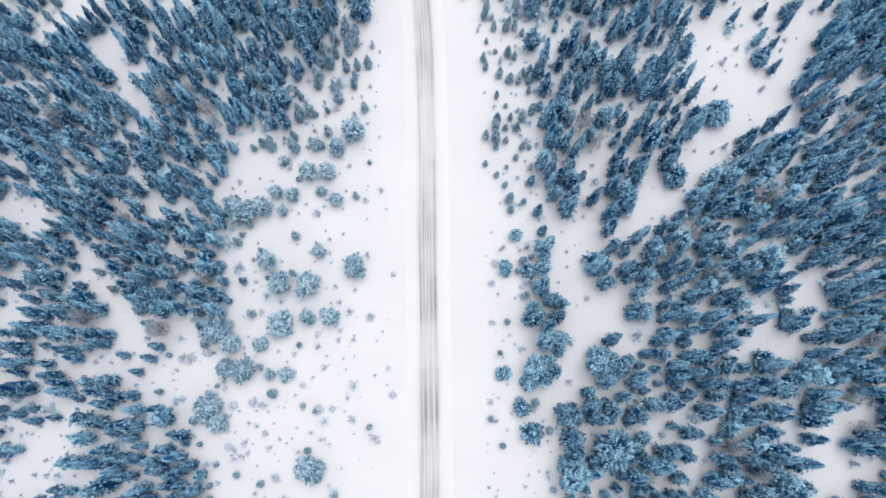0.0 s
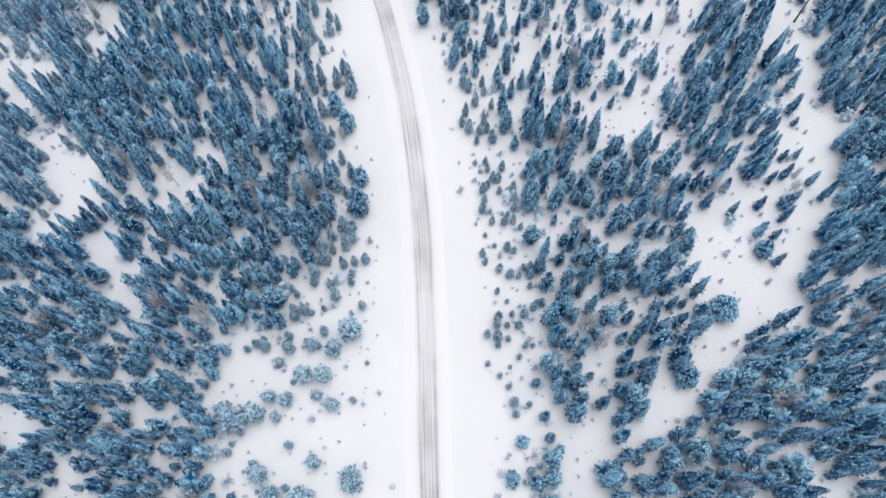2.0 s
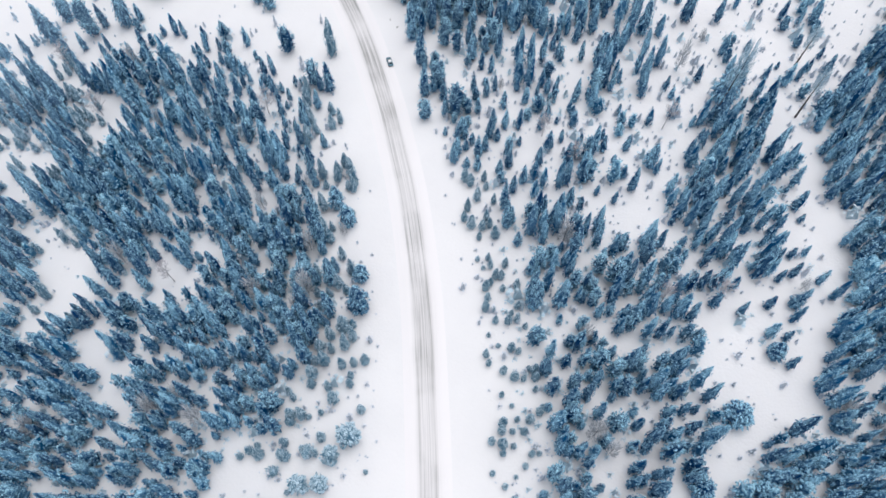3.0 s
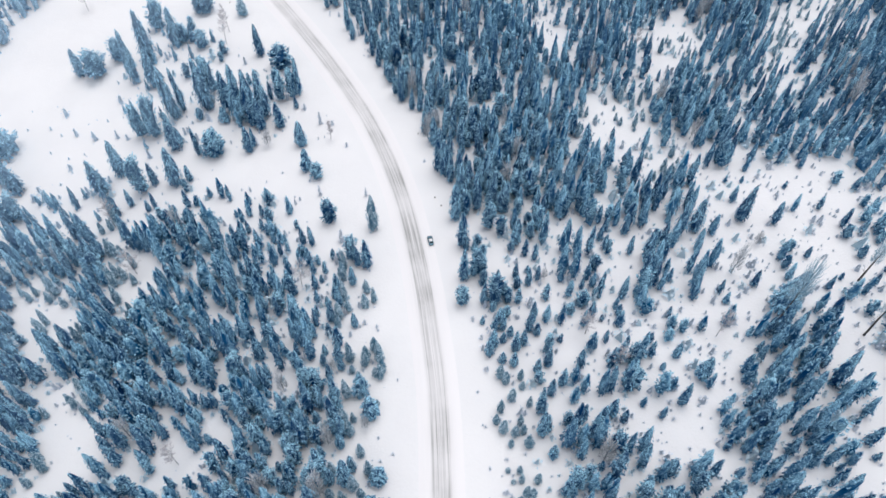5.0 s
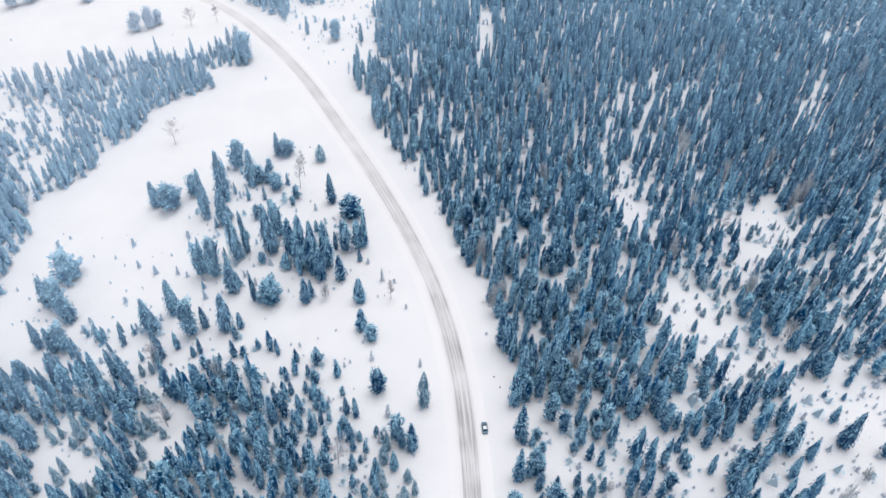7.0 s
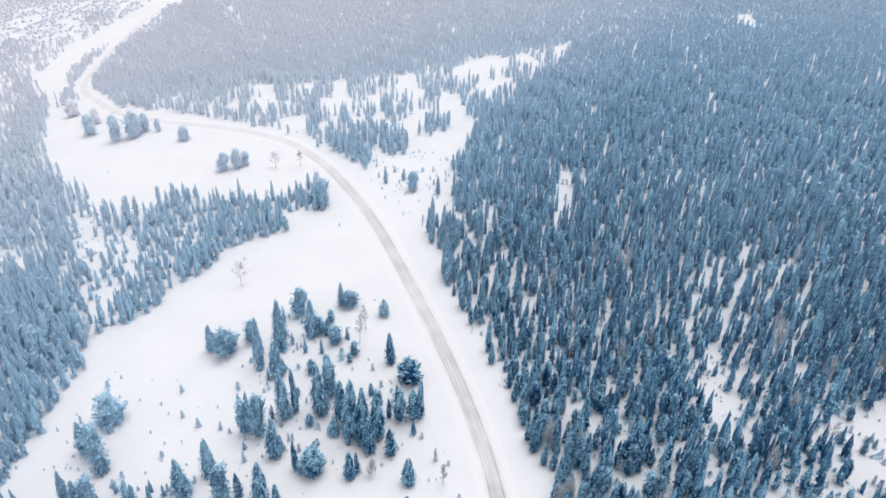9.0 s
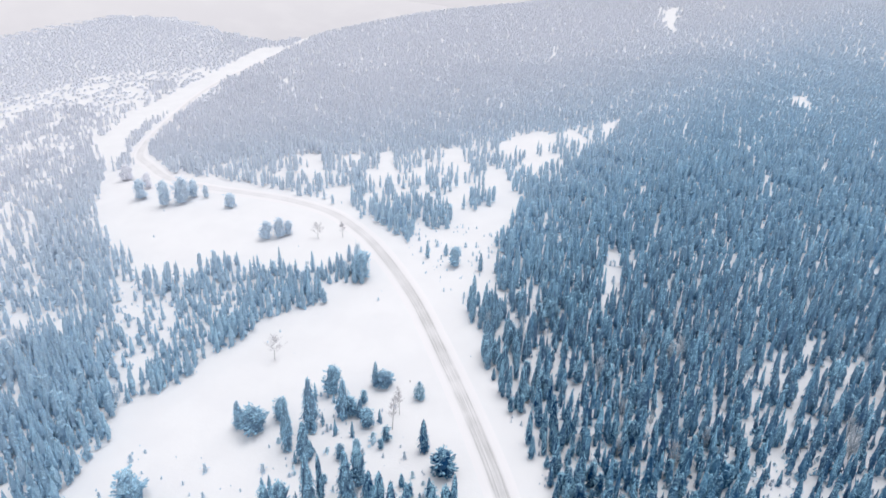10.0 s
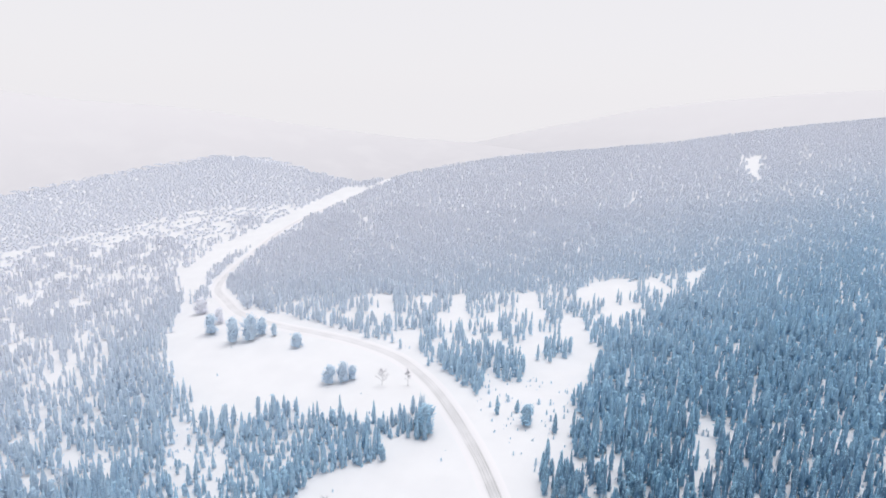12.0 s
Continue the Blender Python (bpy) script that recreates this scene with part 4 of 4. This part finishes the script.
CLEARING_PINES = [(-28, 89, 9, 6.8), (-33, 84, 7, 4.8), (-42, 76, 8, 5.2), (-36, 76, 7, 5), (-40, 85, 5, 3.6), (-50, 80, 4, 3), (-47, 69, 6, 4), (-33, 67, 6, 4), (-38, 70, 4, 3), (-52, 70, 6, 4), (-62, 63, 10, 6.8), (-66, 66, 8, 4.8), (-56, 65, 9, 5.2), (-50, 64, 5, 3.2)]
VERGE_SPRUCES = [(100, 202, 17, 8.5), (106, 208, 13, 5.5), (77, 235, 17, 5), (94, 240, 19, 4.5), (71, 176, 13, 4.5), (-26, 129, 17, 6.3), (-26, 139, 10, 5), (-31, 159, 12, 5.5), (-35, 166, 12, 5), (83, 91, 11, 7.5), (70, 72, 9, 6.5), (76, 65, 9, 5.5), (107, 124, 9, 4), (98, 109, 9, 5)]
GLADE_PINES = [(28, 15, 9, 8), (25, 11, 6, 4.4), (30, 50, 12, 4.7), (30, 45, 8, 4.4), (46, 46, 6, 7.2), (37, -5, 7, 6.8), (38, 2, 6, 4.8), (18, 14, 4, 4.1), (26, -3, 5, 6.1),
               (23, 4, 5, 4.7), (26, 30, 5, 4.7), (34, 35, 3, 3.8), (43, 5, 6, 4.8), (37, -14, 12, 8.5), (47, -8, 14, 10), (45, 17, 12, 7.4), (49, 15, 12, 6.7), (19, 45, 4, 4.1),
               (26, 44, 5, 4.4), (22, 55, 4, 3.8)]
LITTLE = [(-15, 8, 1.5, 2.6), (-37, 4, 2, 3.5), (-33, 4, 1.5, 2.5), (-27, 1, 1.5, 2.8), (-49, -16, 2, 3.2), (-42, 11, 1.5, 2.3), (-53, -3, 1.5, 2.3), (-58, -9, 1, 2), (-22, 31, 1.8, 2.9),
          (-79, 7, 1.5, 2.6), (-38, 26, 1.5, 2.5), (-57, 6, 2, 3.6), (-54, 5, 2, 2.9), (-66, 10, 1.5, 2.2), (-50, 21, 1, 1.6), (-15, 44, 1.3, 2.1), (-45, 20, 1, 2), (-63, 5, 2, 3.3),
          (-64, -7, 2, 2.9), (-68, -12, 2, 3), (-77, 19, 3, 3.7), (-72, 21, 3, 3.3)]
LITTLE_MORE = [(14, 6, 1, 2.4), (34, 25, 2, 2.7), (30, 28, 3, 2.7), (24, 40, 2, 2.4), (16, 47, 3, 3.1), (15, 29, 1, 2.4), (43, 36, 1.5, 2.2), (-70, 286, 7, 2.4), (-63, 247, 6, 2.2),
               (-180, 243, 4, 3), (-139, 266, 6, 2.5), (-157, 277, 5, 2.1), (-167, 276, 5, 2.7), (-45, 247, 5, 1.7), (-51, 225, 7, 2.9), (-51, 215, 6, 2.2), (-48, 208, 6, 2.2), (-38.5, 215.5, 2, 1.4)]
for trees, kind, label, group in (
        (ISLAND_SPRUCES, "spruce", "tall snow-dusted spruce tree in a grove on the snowy meadow", "meadow grove spruces"),
        (ISLAND_PINES, "pine", "broad round-crowned pine tree in a grove on the snowy meadow", "meadow grove pines"),
        (MEADOW_SPRUCES, "spruce", "lone pointed spruce tree standing on open snow", "lone spruces"),
        (MEADOW_PINES, "pine", "lone bushy pine tree standing on open snow", "lone pines"),
        (ROADSIDE_PINES, "frosted_pine", "small frosted pine tree on the snowy roadside clearing", "clearing pines"),
        (CLEARING_PINES, "frosted_pine", "small frosted pine tree on the snowy roadside clearing", "clearing pines"),
        (VERGE_SPRUCES, "spruce", "snow-dusted spruce tree standing apart at the forest edge", "lone spruces"),
        (GLADE_PINES, "pine", "small bushy pine tree in a snowy glade beside the road", "glade pines"),
        (LITTLE, "sapling", "pale half-buried sapling poking out of snow", "saplings"),
        (LITTLE_MORE, "sapling", "frosted young conifer poking out of snow", "saplings"),
        ([(-40, 231, 19, 4.3), (-121, 357, 10, 5.3)], "column", "narrow columnar spruce standing alone beside the road", "lone spruces")):
    for tx, ty, th, tw in trees:
        plant(kind, tx, ty, th, tw * (1.2 if kind == "spruce" else 1.0), label, group)
for i, (tx, ty, th, tw) in enumerate([(-124, 336, 18, 3.4), (-125, 345, 15, 2.9), (-64, 277, 10, 1.9), (-200, 358, 13, 8), (-243, 465, 11, 6), (-229, 472, 11, 3.5)]):
    bare_tree(tx, ty, th, tw, 40 + i)

for i, (tx, ty, th, tw) in enumerate([(-88, 141, 14, 4), (91, 64, 13, 4.5), (83.5, 126, 16, 5), (67, 126, 13, 5),
                                       (75, 260, 13, 5), (-141, 230, 15, 5), (64, 331, 14, 5), (78, 191, 13, 4), (-125, 209, 14, 5), (36, 190, 12, 5), (-62, 205, 13, 6), (45, 178, 12, 5)]):
    bare_tree(tx, ty, th, tw, 60 + i)

for i, (tx, ty, th, tw) in enumerate([(95, 193, 33, 5.6), (128, 214, 18, 3.6), (124, 193, 22, 3.8)]):
    tall_tree(tx, ty, th, tw, 90 + i)

# saplings and scrub over the thin stands and glades
x, y, r = np.zeros(0), np.zeros(0), np.random.RandomState(31)
gx, gy = r.uniform(-420, 200, 30000), r.uniform(-60, 520, 30000)
thin = np.zeros(gx.shape, bool)
for key in THIN:
    thin |= inside(THIN[key], gx, gy) & (r.uniform(size=gx.shape) < (0.04 if key == "north_wood" else 0.3 if key == "east_wood" else 0.38 if key.startswith("east") else 0.2 if key == "meadow_scatter" else 0.3))
for key in OPEN:
    much = 0.006 if key in ("verge", "verge_south", "meadow", "far_meadow", "road_bend") else 0.25
    thin |= inside(OPEN[key], gx, gy) & (r.uniform(size=gx.shape) < much)
thin |= (gx > -70) & (r.uniform(size=gx.shape) < 0.02) & (cover(gx, gy) > 0)
gx, gy = gx[thin & seen_land(gx, gy)], gy[thin & seen_land(gx, gy)]
k = road_gap(gx, gy) > 12
gx, gy = gx[k], gy[k]
h = r.uniform(0.5, 3.0, len(gx)) * r.choice([1, 0.6, 0.6, 1.6], len(gx))
w = 0.5 + h * r.uniform(0.45, 0.8, len(gx))
turn = r.uniform(0, 6.28, len(gx))
joined("scrub", "scattered frosted saplings and scrub in the snow", [(shrub_shape(120 + k, 9, 4, 2), gx[k::3], gy[k::3], h[k::3], w[k::3], turn[k::3]) for k in range(3)], SAPLING, "scrub")


# ---- the parked car ----
def shell(bm, rows):
    """A closed skin through cross-sections: rows of (along, half width, low, high)."""
    rings = []
    for u, w, lo, hi in rows:
        c = min(0.12, 0.3 * w, 0.3 * (hi - lo))
        ring = [(-w + c, lo), (w - c, lo), (w, lo + c), (w, hi - c), (w - c, hi), (-w + c, hi), (-w, hi - c), (-w, lo + c)]
        rings.append([bm.verts.new((a, u, z)) for a, z in ring])
    for a, b in zip(rings, rings[1:]):
        for j in range(8):
            k = (j + 1) % 8
            bm.faces.new((a[j], a[k], b[k], b[j]))
    bm.faces.new(rings[0][::-1])
    bm.faces.new(rings[-1])
    return bm


def wheel(car, x, y):
    bm = bmesh.new()
    bmesh.ops.create_cone(bm, cap_ends=True, segments=20, radius1=0.33, radius2=0.33, depth=0.22, matrix=Matrix.Rotation(radians(90), 4, "Y"))
    bmesh.ops.bevel(bm, geom=[e for e in bm.edges if e.calc_face_angle(0) > 1], offset=0.03, segments=1, affect="EDGES")
    bmesh.ops.translate(bm, verts=bm.verts, vec=(x, y, 0.33))
    tyre = part("wheel", bm, RUBBER, car, "black rubber winter tyre")
    bm = bmesh.new()
    bmesh.ops.create_cone(bm, cap_ends=True, segments=14, radius1=0.2, radius2=0.16, depth=0.24, matrix=Matrix.Rotation(radians(90), 4, "Y"))
    bmesh.ops.translate(bm, verts=bm.verts, vec=(x, y, 0.33))
    part("rim", bm, ALLOY, tyre, "grey alloy rim")


def block(x, y, z, sx, sy, sz):
    bm = bmesh.new()
    bmesh.ops.create_cube(bm, size=1, matrix=Matrix.Translation((x, y, z)) @ Matrix.Diagonal((sx, sy, sz, 1)))
    bmesh.ops.bevel(bm, geom=list(bm.edges), offset=0.25 * min(sx, sy, sz), segments=1, affect="EDGES")
    return bm


def build_car():
    car = new("car")
    car.matrix_world = pose(-18.1, 226.0, float(ground_z(-18.1, 226.0)) - 0.03, 3.5, 0, 16)
    tagged(car, "dark blue parked car with snow on its roof beside the road", "car")
    part("body", shell(bmesh.new(), [(-2.15, 0.72, 0.42, 0.70), (-2.05, 0.84, 0.28, 0.88), (-1.3, 0.9, 0.22, 0.95), (0.6, 0.9, 0.22, 0.95), (1.5, 0.87, 0.24, 0.90), (2.0, 0.80, 0.28, 0.76), (2.15, 0.66, 0.38, 0.60)]), PAINT, car)
    part("cabin", shell(bmesh.new(), [(-1.55, 0.70, 0.9, 1.02), (-1.15, 0.72, 0.9, 1.40), (-0.6, 0.72, 0.9, 1.49), (0.2, 0.72, 0.9, 1.46), (0.95, 0.70, 0.9, 1.0)]), PAINT, car)
    part("snow_cover", block(0, -0.45, 1.53, 1.15, 1.15, 0.12), SNOW, car, "cap of snow on the roof")
    for name, y, z, tilt in (("windscreen", 0.62, 1.245, -59), ("rear_window", -1.40, 1.225, 47)):
        bm = block(0, 0, 0, 1.22, 0.03, 0.72 if tilt < 0 else 0.46)
        bmesh.ops.transform(bm, verts=bm.verts, matrix=pose(0, y, z, -tilt if tilt < 0 else -tilt))
        part(name, bm, GLASS, car, "dark glass")
    for sx in (-0.725, 0.725):
        part("side_window", block(sx, -0.75, 1.2, 0.03, 0.62, 0.3), GLASS, car, "dark glass")
        part("side_window", block(sx, 0.02, 1.2, 0.03, 0.72, 0.3), GLASS, car, "dark glass")
        part("mirror", block(sx * 1.32, 0.62, 1.0, 0.16, 0.12, 0.13), PAINT, car)
        part("headlight", block(sx * 0.82, 2.05, 0.66, 0.28, 0.14, 0.13), LAMP, car, "clear headlight")
        part("tail_light", block(sx * 0.95, -2.07, 0.74, 0.24, 0.12, 0.16), RED, car, "red tail light")
        for y in (-1.32, 1.35):
            wheel(car, sx * 1.14, y)
    part("rear_bumper", block(0, -2.12, 0.45, 1.5, 0.14, 0.2), RUBBER, car)
    part("front_bumper", block(0, 2.08, 0.42, 1.4, 0.16, 0.18), RUBBER, car)


build_car()


def stump(x, y, h, seed):
    rng = random.Random(seed)
    bm = bmesh.new()
    tapered(bm, [(0, 0, -0.2), (0.02, 0, h * 0.6), (0.03, 0.02, h)], 0.22, 0.16, 8)
    thing = new("stump")
    thing.matrix_world = pose(x, y, float(ground_z(x, y)), rng.uniform(-5, 5), rng.uniform(-5, 5), 0)
    tagged(thing, "short grey stump with a snow cap in open snow", "stump", "stumps")
    part("wood", bm, WOOD, thing)
    bm = bmesh.new()
    bmesh.ops.create_icosphere(bm, subdivisions=2, radius=0.24, matrix=pose(0.03, 0.02, h + 0.03) @ Matrix.Diagonal((1, 1, 0.6, 1)))
    part("snow_cap", bm, SNOW, thing, "white snow cap")


for i, (x, y) in enumerate([(-18.2, 247), (-15.5, 243), (-28, 281), (-139, 361), (-130, 366), (-8, 248)]):
    stump(x, y, 0.7, 200 + i)
